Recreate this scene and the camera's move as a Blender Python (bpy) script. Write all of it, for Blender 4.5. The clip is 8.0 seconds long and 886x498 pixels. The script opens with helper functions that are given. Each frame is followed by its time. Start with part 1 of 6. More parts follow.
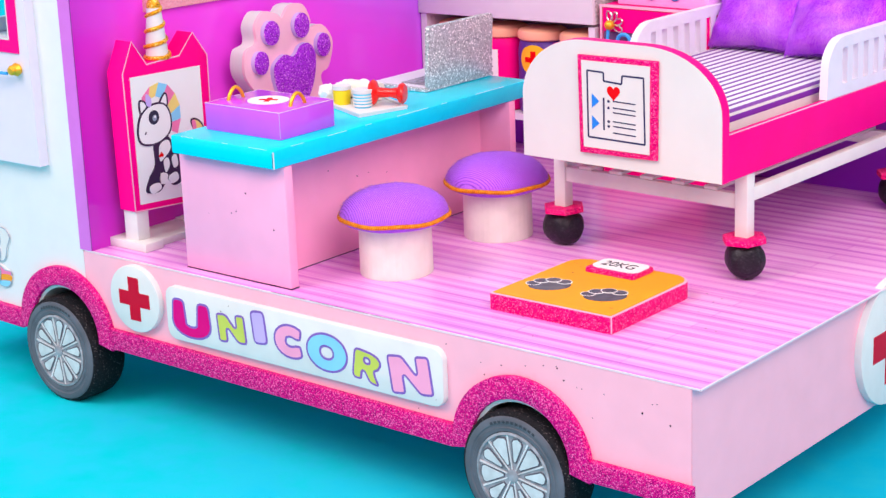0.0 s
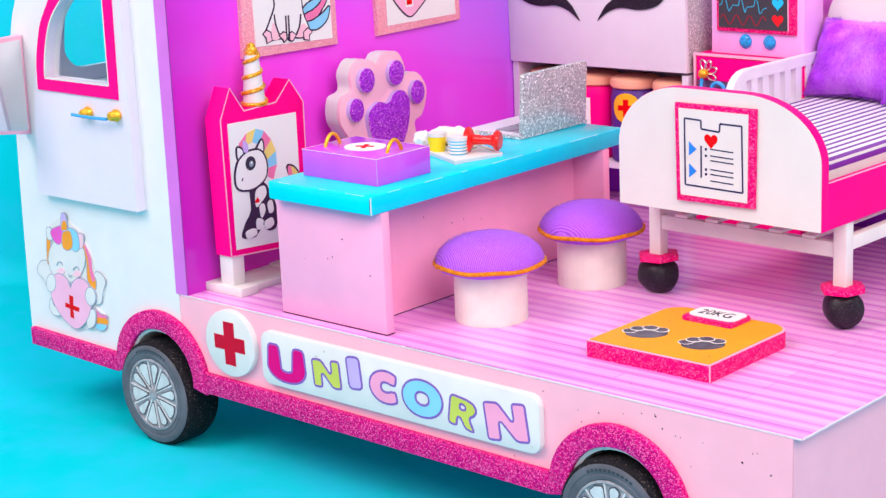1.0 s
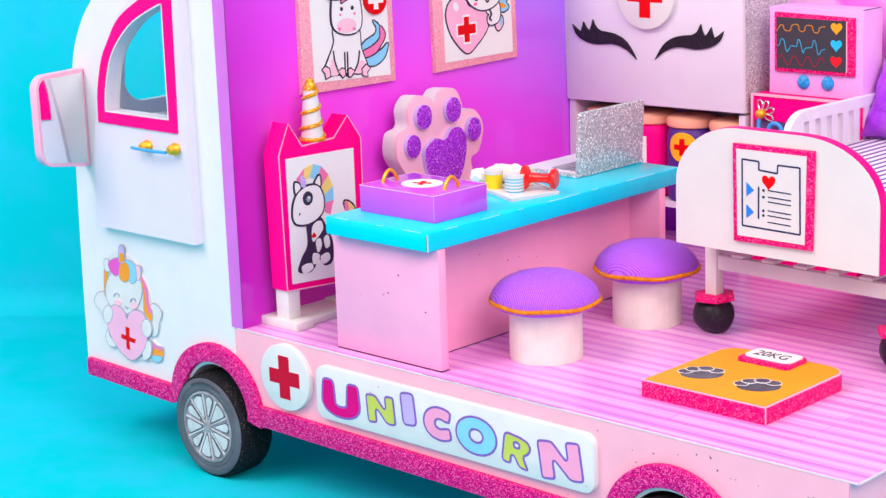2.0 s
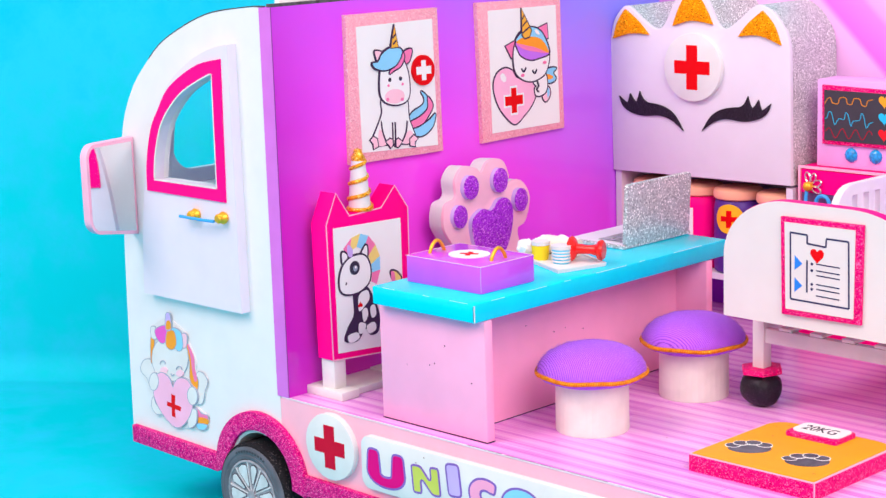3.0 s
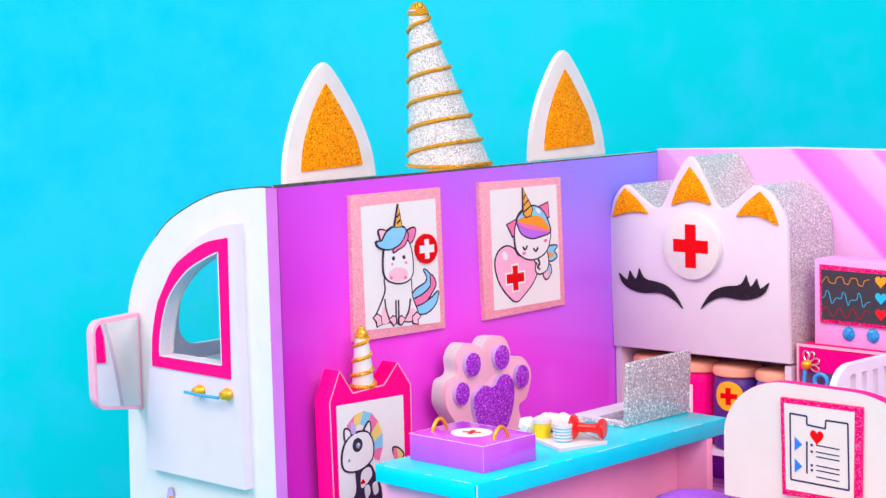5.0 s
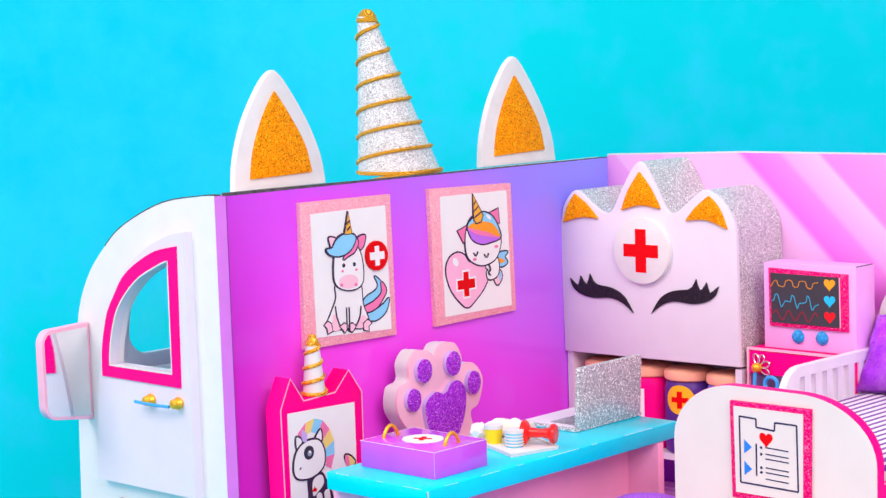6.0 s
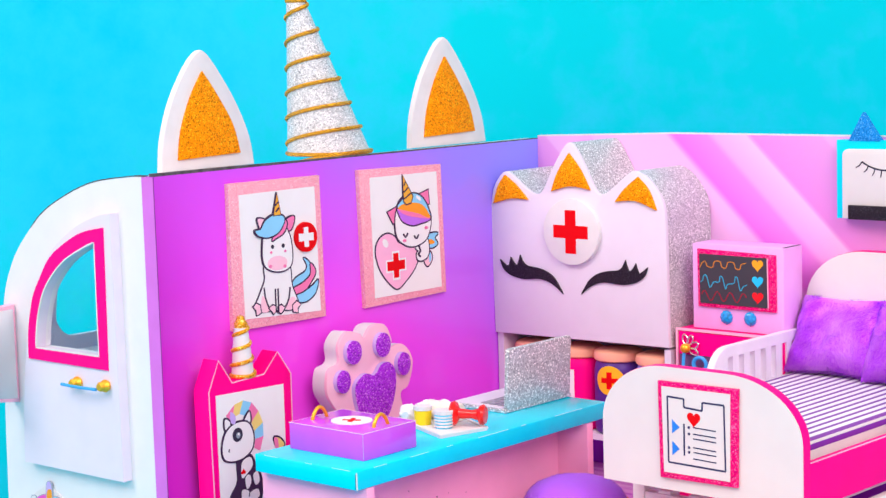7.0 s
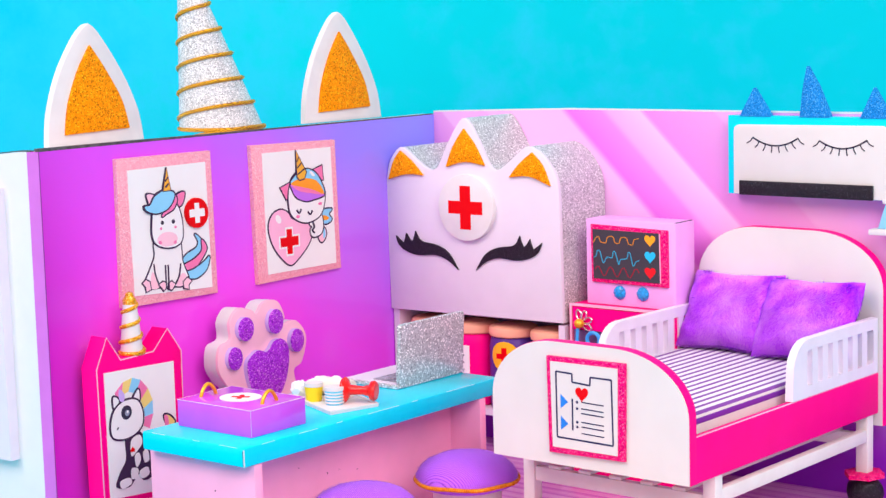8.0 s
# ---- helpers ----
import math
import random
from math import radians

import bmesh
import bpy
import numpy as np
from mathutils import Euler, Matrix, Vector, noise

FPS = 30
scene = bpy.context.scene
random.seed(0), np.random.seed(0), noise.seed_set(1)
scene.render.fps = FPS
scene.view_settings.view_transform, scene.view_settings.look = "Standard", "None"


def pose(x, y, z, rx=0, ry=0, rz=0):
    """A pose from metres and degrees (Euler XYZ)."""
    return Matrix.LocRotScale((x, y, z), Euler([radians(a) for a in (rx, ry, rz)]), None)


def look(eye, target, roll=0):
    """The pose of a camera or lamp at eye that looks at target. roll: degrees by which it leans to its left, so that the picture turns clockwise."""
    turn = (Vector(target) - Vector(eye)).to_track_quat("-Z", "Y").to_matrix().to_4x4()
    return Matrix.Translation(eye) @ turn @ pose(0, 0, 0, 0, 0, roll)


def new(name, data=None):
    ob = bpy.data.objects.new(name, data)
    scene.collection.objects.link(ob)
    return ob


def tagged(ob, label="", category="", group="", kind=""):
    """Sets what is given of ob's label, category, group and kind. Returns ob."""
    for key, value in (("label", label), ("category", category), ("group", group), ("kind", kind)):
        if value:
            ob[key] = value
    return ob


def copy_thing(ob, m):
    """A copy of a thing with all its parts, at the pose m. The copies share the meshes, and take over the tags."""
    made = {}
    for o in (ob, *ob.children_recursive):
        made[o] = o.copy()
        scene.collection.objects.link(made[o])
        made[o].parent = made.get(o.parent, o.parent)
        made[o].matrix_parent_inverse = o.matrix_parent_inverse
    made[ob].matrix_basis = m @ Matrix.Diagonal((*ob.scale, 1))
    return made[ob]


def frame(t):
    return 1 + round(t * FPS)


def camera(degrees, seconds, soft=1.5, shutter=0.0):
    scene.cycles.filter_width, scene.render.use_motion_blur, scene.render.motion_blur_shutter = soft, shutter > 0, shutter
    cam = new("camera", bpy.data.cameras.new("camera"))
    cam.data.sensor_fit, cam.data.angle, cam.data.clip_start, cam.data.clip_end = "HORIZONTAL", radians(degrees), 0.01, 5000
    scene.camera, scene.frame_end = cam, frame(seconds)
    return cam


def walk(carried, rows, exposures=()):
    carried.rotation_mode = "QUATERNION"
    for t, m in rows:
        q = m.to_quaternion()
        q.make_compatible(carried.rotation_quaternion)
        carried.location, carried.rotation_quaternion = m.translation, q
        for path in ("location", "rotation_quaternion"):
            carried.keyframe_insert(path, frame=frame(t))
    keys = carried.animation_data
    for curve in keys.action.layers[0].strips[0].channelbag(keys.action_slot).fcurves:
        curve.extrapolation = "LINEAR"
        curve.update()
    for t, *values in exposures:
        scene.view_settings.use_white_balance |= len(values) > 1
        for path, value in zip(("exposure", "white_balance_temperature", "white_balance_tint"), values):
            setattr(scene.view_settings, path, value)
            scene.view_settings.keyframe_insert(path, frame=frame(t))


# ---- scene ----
# The camera: seconds, eye in centimetres, yaw, pitch and roll in degrees.
cam = camera(27.0, 8.0, soft=1.4)
PATH = [
    (0, 49.3201, -39.3451, 17.2841, 40.016, -16.021, -2.191),
    (0.5, 49.0535, -39.6026, 17.2341, 40.985, -15.149, -2.254),
    (1, 48.8308, -39.8659, 17.2528, 42.315, -14.407, -2.384),
    (1.5, 48.7327, -39.9780, 17.3081, 43.097, -13.918, -2.366),
    (1.7, 48.7649, -40.0371, 17.3787, 43.384, -13.733, -2.214),
    (2.8, 48.5992, -40.1592, 17.5234, 44.917, -11.725, -1.736),
    (3, 48.6008, -40.2149, 17.6017, 45.072, -11.250, -1.788),
    (3.5, 48.6895, -40.4295, 17.9684, 44.858, -10.052, -1.647),
    (4, 48.8048, -40.6358, 18.1349, 44.929, -8.538, -1.578),
    (4.5, 48.9068, -40.7388, 18.2868, 45.107, -7.195, -1.580),
    (4.7, 48.8952, -40.8319, 18.3469, 45.109, -6.638, -1.484),
    (5.8, 49.1032, -40.7557, 18.3434, 43.799, -5.939, -1.805),
    (6, 49.1257, -40.6580, 18.2889, 43.480, -6.079, -1.851),
    (6.5, 49.1131, -40.5661, 18.2181, 42.453, -6.434, -1.781),
    (7, 49.1871, -40.3994, 18.2172, 41.484, -6.685, -1.690),
    (7.5, 49.5530, -40.0057, 18.1737, 40.460, -7.010, -1.630),
    (8, 49.7962, -39.5606, 18.0472, 39.003, -7.414, -1.499),
]


def held(x, y, z, yaw, pitch, roll):
    return pose(x / 100, y / 100, z / 100, 0, 0, yaw) @ pose(0, 0, 0, 90 + pitch) @ pose(0, 0, 0, 0, 0, roll)


walk(cam, [(t, held(*rest)) for t, *rest in PATH])

# ---- light: a bright tabletop studio with two softboxes ----
world = bpy.data.worlds.new("studio")
scene.world = world
world.use_nodes = True
world.node_tree.nodes["Background"].inputs["Color"].default_value = (1.0, 0.84, 0.86, 1)
world.node_tree.nodes["Background"].inputs["Strength"].default_value = 0.76


def softbox(name, eye, target, size, watts, color):
    lamp = bpy.data.lights.new(name, "AREA")
    lamp.shape, lamp.size, lamp.energy, lamp.color = "SQUARE", size, watts, color
    ob = new(name, lamp)
    ob.matrix_world = look(Vector(eye) / 100, Vector(target) / 100)
    return ob


softbox("key_softbox", (-22, -78, 88), (8, 8, 3), 0.6, 9.1, (1.0, 0.86, 0.855))
softbox("fill_softbox", (88, -34, 74), (8, 8, 3), 0.7, 9.2, (1.0, 0.85, 0.855))

# ---- materials ----
MATS = {}


def nodes_of(name):
    m = bpy.data.materials.new(name)
    m.use_nodes = True
    nt = m.node_tree
    return m, nt, nt.nodes["Principled BSDF"]


def add(nt, kind, **values):
    n = nt.nodes.new(kind)
    for key, value in values.items():
        n.inputs[key].default_value = value
    return n


def ramp(nt, fac, stops, constant=False):
    r = nt.nodes.new("ShaderNodeValToRGB")
    if constant:
        r.color_ramp.interpolation = "CONSTANT"
    els = r.color_ramp.elements
    while len(els) < len(stops):
        els.new(0.5)
    for e, (p, c) in zip(els, stops):
        e.position, e.color = p, (*c, 1)
    nt.links.new(fac, r.inputs["Fac"])
    return r.outputs["Color"]


def shade(c, k):
    return tuple(min(1.0, v * k) for v in c)


def coords(nt, sx=1, sy=1, sz=1, rot=(0, 0, 0)):
    tc = nt.nodes.new("ShaderNodeTexCoord")
    mp = nt.nodes.new("ShaderNodeMapping")
    mp.inputs["Scale"].default_value = (sx, sy, sz)
    mp.inputs["Rotation"].default_value = rot
    nt.links.new(tc.outputs["Object"], mp.inputs["Vector"])
    return mp.outputs["Vector"]


def relief(nt, bsdf, height, strength, distance):
    b = nt.nodes.new("ShaderNodeBump")
    b.inputs["Strength"].default_value, b.inputs["Distance"].default_value = strength, distance
    nt.links.new(height, b.inputs["Height"])
    nt.links.new(b.outputs["Normal"], bsdf.inputs["Normal"])


def plain(name, color, rough=0.45, metal=0.0, vary=0.05, big=90, fine=1400, bump=0.12, coat=0.0, spec=0.22):
    """Card, foam, paint or plastic: broad unevenness in the colour, fine grain in the relief."""
    if name in MATS:
        return MATS[name]
    m, nt, b = nodes_of(name)
    v = coords(nt)
    n1 = add(nt, "ShaderNodeTexNoise", Scale=big, Detail=4.0)
    n2 = add(nt, "ShaderNodeTexNoise", Scale=fine, Detail=2.0)
    nt.links.new(v, n1.inputs["Vector"])
    nt.links.new(v, n2.inputs["Vector"])
    nt.links.new(ramp(nt, n1.outputs["Fac"], [(0.3, shade(color, 1 - vary)), (0.7, shade(color, 1 + vary))]), b.inputs["Base Color"])
    b.inputs["Roughness"].default_value, b.inputs["Metallic"].default_value = rough, metal
    b.inputs["Coat Weight"].default_value, b.inputs["Specular IOR Level"].default_value = coat, spec
    relief(nt, b, n2.outputs["Fac"], bump, 0.0002)
    MATS[name] = m
    return m


def glitter(name, base, low, high, cell=2300, rough=0.4, sparkle=0.9, metal=0.25, spec=0.3, soft=0.03):
    """Glitter foam: flakes of their own tone and tilt, a few of them bright."""
    if name in MATS:
        return MATS[name]
    m, nt, b = nodes_of(name)
    v = coords(nt)
    vo = add(nt, "ShaderNodeTexVoronoi", Scale=cell)
    nt.links.new(v, vo.inputs["Vector"])
    sep = nt.nodes.new("ShaderNodeSeparateColor")
    nt.links.new(vo.outputs["Color"], sep.inputs["Color"])
    col = ramp(nt, sep.outputs["Red"], [(0.0, low), (0.3, base), (sparkle - soft, shade(base, 1.15)), (sparkle, high)])
    nt.links.new(col, b.inputs["Base Color"])
    b.inputs["Roughness"].default_value, b.inputs["Metallic"].default_value = rough, metal
    b.inputs["Specular IOR Level"].default_value = spec
    relief(nt, b, sep.outputs["Green"], 0.5, 0.0003)
    MATS[name] = m
    return m


def along(nt, source, way, shift):
    """A coordinate that runs along one direction of the object."""
    dot = nt.nodes.new("ShaderNodeVectorMath")
    dot.operation = "DOT_PRODUCT"
    nt.links.new(source, dot.inputs[0])
    dot.inputs[1].default_value = way
    sh = nt.nodes.new("ShaderNodeMath")
    sh.operation = "ADD"
    nt.links.new(dot.outputs["Value"], sh.inputs[0])
    sh.inputs[1].default_value = shift
    return sh.outputs["Value"]


def blend(nt, fac, a, b):
    mix = nt.nodes.new("ShaderNodeMix")
    mix.data_type = "RGBA"
    nt.links.new(fac, mix.inputs[0])
    nt.links.new(a, mix.inputs[6])
    nt.links.new(b, mix.inputs[7])
    return mix.outputs[2]


def ray_print():
    """Slanting pale rays on pink, deepening to violet towards the floor."""
    m, nt, b = nodes_of("pink print with slanting rays")
    tc = nt.nodes.new("ShaderNodeTexCoord")
    across = along(nt, tc.outputs["Object"], (2.596, 0, 2.657), -0.1675)
    rays = ramp(nt, across, [(0.28, (0.72, 0.28, 0.76)), (0.371, (0.78, 0.35, 0.78)), (0.375, (0.83, 0.46, 0.84)), (0.435, (0.81, 0.41, 0.83)), (0.439, (0.87, 0.49, 0.85)), (0.535, (0.85, 0.47, 0.85)),
                             (0.545, (0.74, 0.17, 0.78)), (0.586, (0.80, 0.26, 0.80)), (0.595, (0.85, 0.40, 0.85)), (0.634, (0.90, 0.54, 0.88)), (0.638, (0.78, 0.26, 0.75)), (0.72, (0.81, 0.35, 0.75)),
                             (0.724, (0.84, 0.43, 0.80)), (0.83, (0.77, 0.29, 0.76)), (0.834, (0.82, 0.39, 0.81)), (1.0, (0.78, 0.31, 0.78))])
    foot = (0.26, 0.012, 0.52)
    base = ramp(nt, across, [(0.0, foot), (1.0, shade(foot, 1.15))])
    up = along(nt, tc.outputs["Object"], (0, 0, 16.0), -1.15)
    nt.links.new(blend(nt, ramp(nt, up, [(0.0, (0, 0, 0)), (1.0, (1, 1, 1))]), base, rays), b.inputs["Base Color"])
    g = add(nt, "ShaderNodeTexNoise", Scale=1500.0)
    nt.links.new(tc.outputs["Object"], g.inputs["Vector"])
    relief(nt, b, g.outputs["Fac"], 0.08, 0.0002)
    b.inputs["Roughness"].default_value, b.inputs["Specular IOR Level"].default_value = 0.35, 0.22
    return m


def wall_print():
    """Glossy print: magenta to deep violet low down, violet to periwinkle along the top."""
    m, nt, b = nodes_of("magenta to violet gradient print")
    tc = nt.nodes.new("ShaderNodeTexCoord")
    wav = add(nt, "ShaderNodeTexNoise", Scale=22.0, Detail=3.0)
    nt.links.new(tc.outputs["Object"], wav.inputs["Vector"])
    y = along(nt, tc.outputs["Object"], (0, 4.7, 0.5), -0.05)
    low = ramp(nt, y, [(0.0, (0.54, 0.018, 0.52)), (0.16, (0.90, 0.065, 0.84)), (0.42, (0.93, 0.07, 0.88)), (0.72, (0.76, 0.08, 0.90)), (0.98, (0.54, 0.05, 0.82))])
    top = ramp(nt, y, [(0.0, (0.55, 0.055, 0.81)), (0.30, (0.50, 0.10, 0.93)), (0.62, (0.38, 0.19, 0.99)), (0.98, (0.27, 0.29, 1.0))])
    z = along(nt, tc.outputs["Object"], (0, 3.0, 9.0), -1.28)
    mu = nt.nodes.new("ShaderNodeMath")
    mu.operation = "MULTIPLY_ADD"
    nt.links.new(wav.outputs["Fac"], mu.inputs[0])
    mu.inputs[1].default_value = 0.3
    nt.links.new(z, mu.inputs[2])
    nt.links.new(blend(nt, ramp(nt, mu.outputs["Value"], [(0.28, (0, 0, 0)), (1.0, (1, 1, 1))]), low, top), b.inputs["Base Color"])
    g = add(nt, "ShaderNodeTexNoise", Scale=1500.0)
    nt.links.new(tc.outputs["Object"], g.inputs["Vector"])
    relief(nt, b, g.outputs["Fac"], 0.04, 0.0002)
    b.inputs["Roughness"].default_value, b.inputs["Specular IOR Level"].default_value = 0.13, 0.35
    return m


def deck_print():
    """Printed pink boards: narrow planks along x with short butt joints, thin streaks inside them."""
    m, nt, b = nodes_of("pink wood print")
    fine = add(nt, "ShaderNodeTexNoise", Scale=1.0, Detail=4.0, Roughness=0.6)
    nt.links.new(coords(nt, 8, 1300, 1), fine.inputs["Vector"])
    broad = add(nt, "ShaderNodeTexNoise", Scale=1.0, Detail=2.0)
    nt.links.new(coords(nt, 5, 330, 1), broad.inputs["Vector"])
    brick = add(nt, "ShaderNodeTexBrick", Scale=1.0)
    brick.inputs["Color1"].default_value, brick.inputs["Color2"].default_value, brick.inputs["Mortar"].default_value = (0.40, 0.40, 0.40, 1), (0.60, 0.60, 0.60, 1), (0.26, 0.26, 0.26, 1)
    brick.inputs["Mortar Size"].default_value, brick.inputs["Mortar Smooth"].default_value = 0.00045, 1.0
    brick.inputs["Brick Width"].default_value, brick.inputs["Row Height"].default_value = 0.11, 0.006
    brick.offset, brick.offset_frequency = 0.37, 2
    nt.links.new(coords(nt), brick.inputs["Vector"])
    rows = add(nt, "ShaderNodeTexWave", Scale=52.36, Distortion=0.5)      # one soft line to a board
    rows.bands_direction = "Y"
    rows.inputs["Detail Scale"].default_value = 0.3
    nt.links.new(coords(nt, 0.2, 1, 1), rows.inputs["Vector"])
    total = None
    for out, weight in ((fine.outputs["Fac"], 0.32), (broad.outputs["Fac"], 0.17), (brick.outputs["Color"], 0.25), (rows.outputs["Fac"], 0.075)):
        mu = nt.nodes.new("ShaderNodeMath")
        mu.operation = "MULTIPLY_ADD"
        nt.links.new(out, mu.inputs[0])
        mu.inputs[1].default_value = weight
        mu.inputs[2].default_value = 0.08
        if total:
            nt.links.new(total, mu.inputs[2])
        total = mu.outputs["Value"]
    col = ramp(nt, total, [(0.36, (0.60, 0.16, 0.66)), (0.45, (0.80, 0.28, 0.76)), (0.51, (0.91, 0.44, 0.84)), (0.60, (0.97, 0.63, 0.92))])
    nt.links.new(col, b.inputs["Base Color"])
    b.inputs["Roughness"].default_value = 0.24
    relief(nt, b, fine.outputs["Fac"], 0.05, 0.0001)
    return m


def corduroy(way):
    m, nt, b = nodes_of("lilac ribbed fabric")
    w = add(nt, "ShaderNodeTexWave", Scale=580.0, Distortion=0.6, Detail=2.0)
    w.inputs["Detail Scale"].default_value = 0.4
    nt.links.new(coords(nt, 1, 1, 0.0, (0, 0, radians(way))), w.inputs["Vector"])
    n = add(nt, "ShaderNodeTexNoise", Scale=2600.0)
    nt.links.new(coords(nt), n.inputs["Vector"])
    nt.links.new(ramp(nt, w.outputs["Fac"], [(0.0, (0.25, 0.04, 0.62)), (0.5, (0.51, 0.14, 0.91))]), b.inputs["Base Color"])
    b.inputs["Roughness"].default_value = 0.85
    b.inputs["Sheen Weight"].default_value = 0.08
    b.inputs["Specular IOR Level"].default_value = 0.1
    su = nt.nodes.new("ShaderNodeMath")
    su.operation = "MULTIPLY_ADD"
    nt.links.new(n.outputs["Fac"], su.inputs[0])
    su.inputs[1].default_value = 0.5
    nt.links.new(w.outputs["Fac"], su.inputs[2])
    relief(nt, b, su.outputs["Value"], 0.22, 0.0003)
    return m


def plush_pile():
    """Long soft pile: each strand has its own tone, in broad lighter and darker sweeps."""
    m, nt, b = nodes_of("purple plush")
    geo = nt.nodes.new("ShaderNodeNewGeometry")
    n = add(nt, "ShaderNodeTexNoise", Scale=44.0, Detail=2.0, Roughness=0.6)
    nt.links.new(coords(nt, 1, 1, 0.6), n.inputs["Vector"])
    mu = nt.nodes.new("ShaderNodeMath")
    mu.operation = "MULTIPLY_ADD"
    nt.links.new(geo.outputs["Random Per Island"], mu.inputs[0])
    mu.inputs[1].default_value = 0.16
    nt.links.new(n.outputs["Fac"], mu.inputs[2])
    nt.links.new(ramp(nt, mu.outputs["Value"], [(0.42, (0.37, 0.0, 0.92)), (0.52, (0.52, 0.04, 0.98)), (0.63, (0.66, 0.15, 1.0)), (0.82, (0.82, 0.37, 1.0))]), b.inputs["Base Color"])
    b.inputs["Roughness"].default_value = 0.8
    b.inputs["Specular IOR Level"].default_value = 0.15
    b.inputs["Sheen Weight"].default_value = 0.2
    b.inputs["Sheen Tint"].default_value = (0.85, 0.6, 1.0, 1)
    return m


def backdrop_paper():
    """Paper with broad random clouds from cyan to turquoise, faint fibres."""
    m, nt, b = nodes_of("cyan backdrop paper")
    v = coords(nt)
    n1 = add(nt, "ShaderNodeTexNoise", Scale=3.2, Detail=3.0)
    n2 = add(nt, "ShaderNodeTexNoise", Scale=420.0, Detail=3.0)
    nt.links.new(v, n1.inputs["Vector"])
    nt.links.new(v, n2.inputs["Vector"])
    n3 = add(nt, "ShaderNodeTexNoise", Scale=34.0, Detail=6.0, Roughness=0.7)
    nt.links.new(v, n3.inputs["Vector"])
    mu = nt.nodes.new("ShaderNodeMath")
    mu.operation = "MULTIPLY_ADD"
    nt.links.new(n3.outputs["Fac"], mu.inputs[0])
    mu.inputs[1].default_value = 0.65
    nt.links.new(n1.outputs["Fac"], mu.inputs[2])
    nt.links.new(ramp(nt, mu.outputs["Value"], [(0.62, (0.0, 0.53, 0.775)), (0.84, (0.016, 0.58, 0.76)), (1.0, (0.0, 0.60, 0.68))]), b.inputs["Base Color"])
    b.inputs["Roughness"].default_value = 0.75
    b.inputs["Specular IOR Level"].default_value = 0.05
    relief(nt, b, n2.outputs["Fac"], 0.1, 0.0003)
    return m


def rope(name, a, c, scale=900):
    m, nt, b = nodes_of(name)
    w = add(nt, "ShaderNodeTexWave", Scale=scale, Distortion=2.0)
    nt.links.new(coords(nt, 1, 1, 1, (0.5, 0.6, 0.7)), w.inputs["Vector"])
    nt.links.new(ramp(nt, w.outputs["Fac"], [(0.2, a), (0.8, c)]), b.inputs["Base Color"])
    b.inputs["Roughness"].default_value, b.inputs["Metallic"].default_value = 0.4, 0.25
    relief(nt, b, w.outputs["Fac"], 0.7, 0.0004)
    return m


def stripes():
    m, nt, b = nodes_of("white and purple striped cotton")
    tc = nt.nodes.new("ShaderNodeTexCoord")
    sep = nt.nodes.new("ShaderNodeSeparateXYZ")
    nt.links.new(tc.outputs["Object"], sep.inputs["Vector"])
    mu = nt.nodes.new("ShaderNodeMath")
    mu.operation = "MULTIPLY"
    nt.links.new(sep.outputs["X"], mu.inputs[0])
    mu.inputs[1].default_value = 262.0
    fr = nt.nodes.new("ShaderNodeMath")
    fr.operation = "FRACT"
    nt.links.new(mu.outputs["Value"], fr.inputs[0])
    nt.links.new(ramp(nt, fr.outputs["Value"], [(0.0, (0.86, 0.82, 0.88)), (0.50, (0.86, 0.82, 0.88)), (0.60, (0.20, 0.05, 0.34)), (0.92, (0.24, 0.06, 0.38)), (1.0, (0.86, 0.82, 0.88))]), b.inputs["Base Color"])
    n = add(nt, "ShaderNodeTexNoise", Scale=2500.0)
    nt.links.new(tc.outputs["Object"], n.inputs["Vector"])
    relief(nt, b, n.outputs["Fac"], 0.3, 0.0003)
    b.inputs["Roughness"].default_value = 0.8
    return m


def clear_plastic():
    m, nt, b = nodes_of("clear plastic")
    b.inputs["Base Color"].default_value = (0.97, 0.99, 1, 1)
    b.inputs["Roughness"].default_value = 0.04
    b.inputs["IOR"].default_value = 1.12
    b.inputs["Transmission Weight"].default_value = 1.0
    return m


def mirror_glass():
    m, nt, b = nodes_of("mirror foil")
    b.inputs["Base Color"].default_value = (0.9, 0.9, 0.92, 1)
    b.inputs["Metallic"].default_value, b.inputs["Roughness"].default_value = 1.0, 0.06
    return m


WHITE = plain("white foam board", (0.73, 0.72, 0.725), 0.5)
CABWHITE = plain("white glossy card", (0.775, 0.765, 0.79), 0.3, vary=0.025)
LAV = plain("lavender foam", (0.75, 0.69, 0.80), 0.55, vary=0.02)
BABY = plain("baby pink card", (0.97, 0.46, 0.58), 0.35, vary=0.03)
DESKPINK = plain("rose pink card", (0.95, 0.41, 0.64), 0.35, vary=0.03)
HOT = plain("hot pink card", (1.0, 0.0, 0.24), 0.45, vary=0.04, spec=0.08)
HOTEDGE = plain("pale pink cut edge", (0.92, 0.45, 0.62), 0.6)
CYAN = plain("cyan glossy card", (0.0, 0.70, 0.90), 0.15, vary=0.04, spec=0.14)
PURPLE = plain("purple glossy card", (0.60, 0.10, 0.82), 0.06, vary=0.06, bump=0.03, spec=0.5)
PALEPURPLE = plain("violet cut edge", (0.66, 0.17, 0.68), 0.45)
RED = plain("red print", (0.73, 0.0, 0.003), 0.5, vary=0.03, spec=0.12)
CRIMSON = plain("crimson print", (0.56, 0.0, 0.028), 0.5, vary=0.08, spec=0.12)
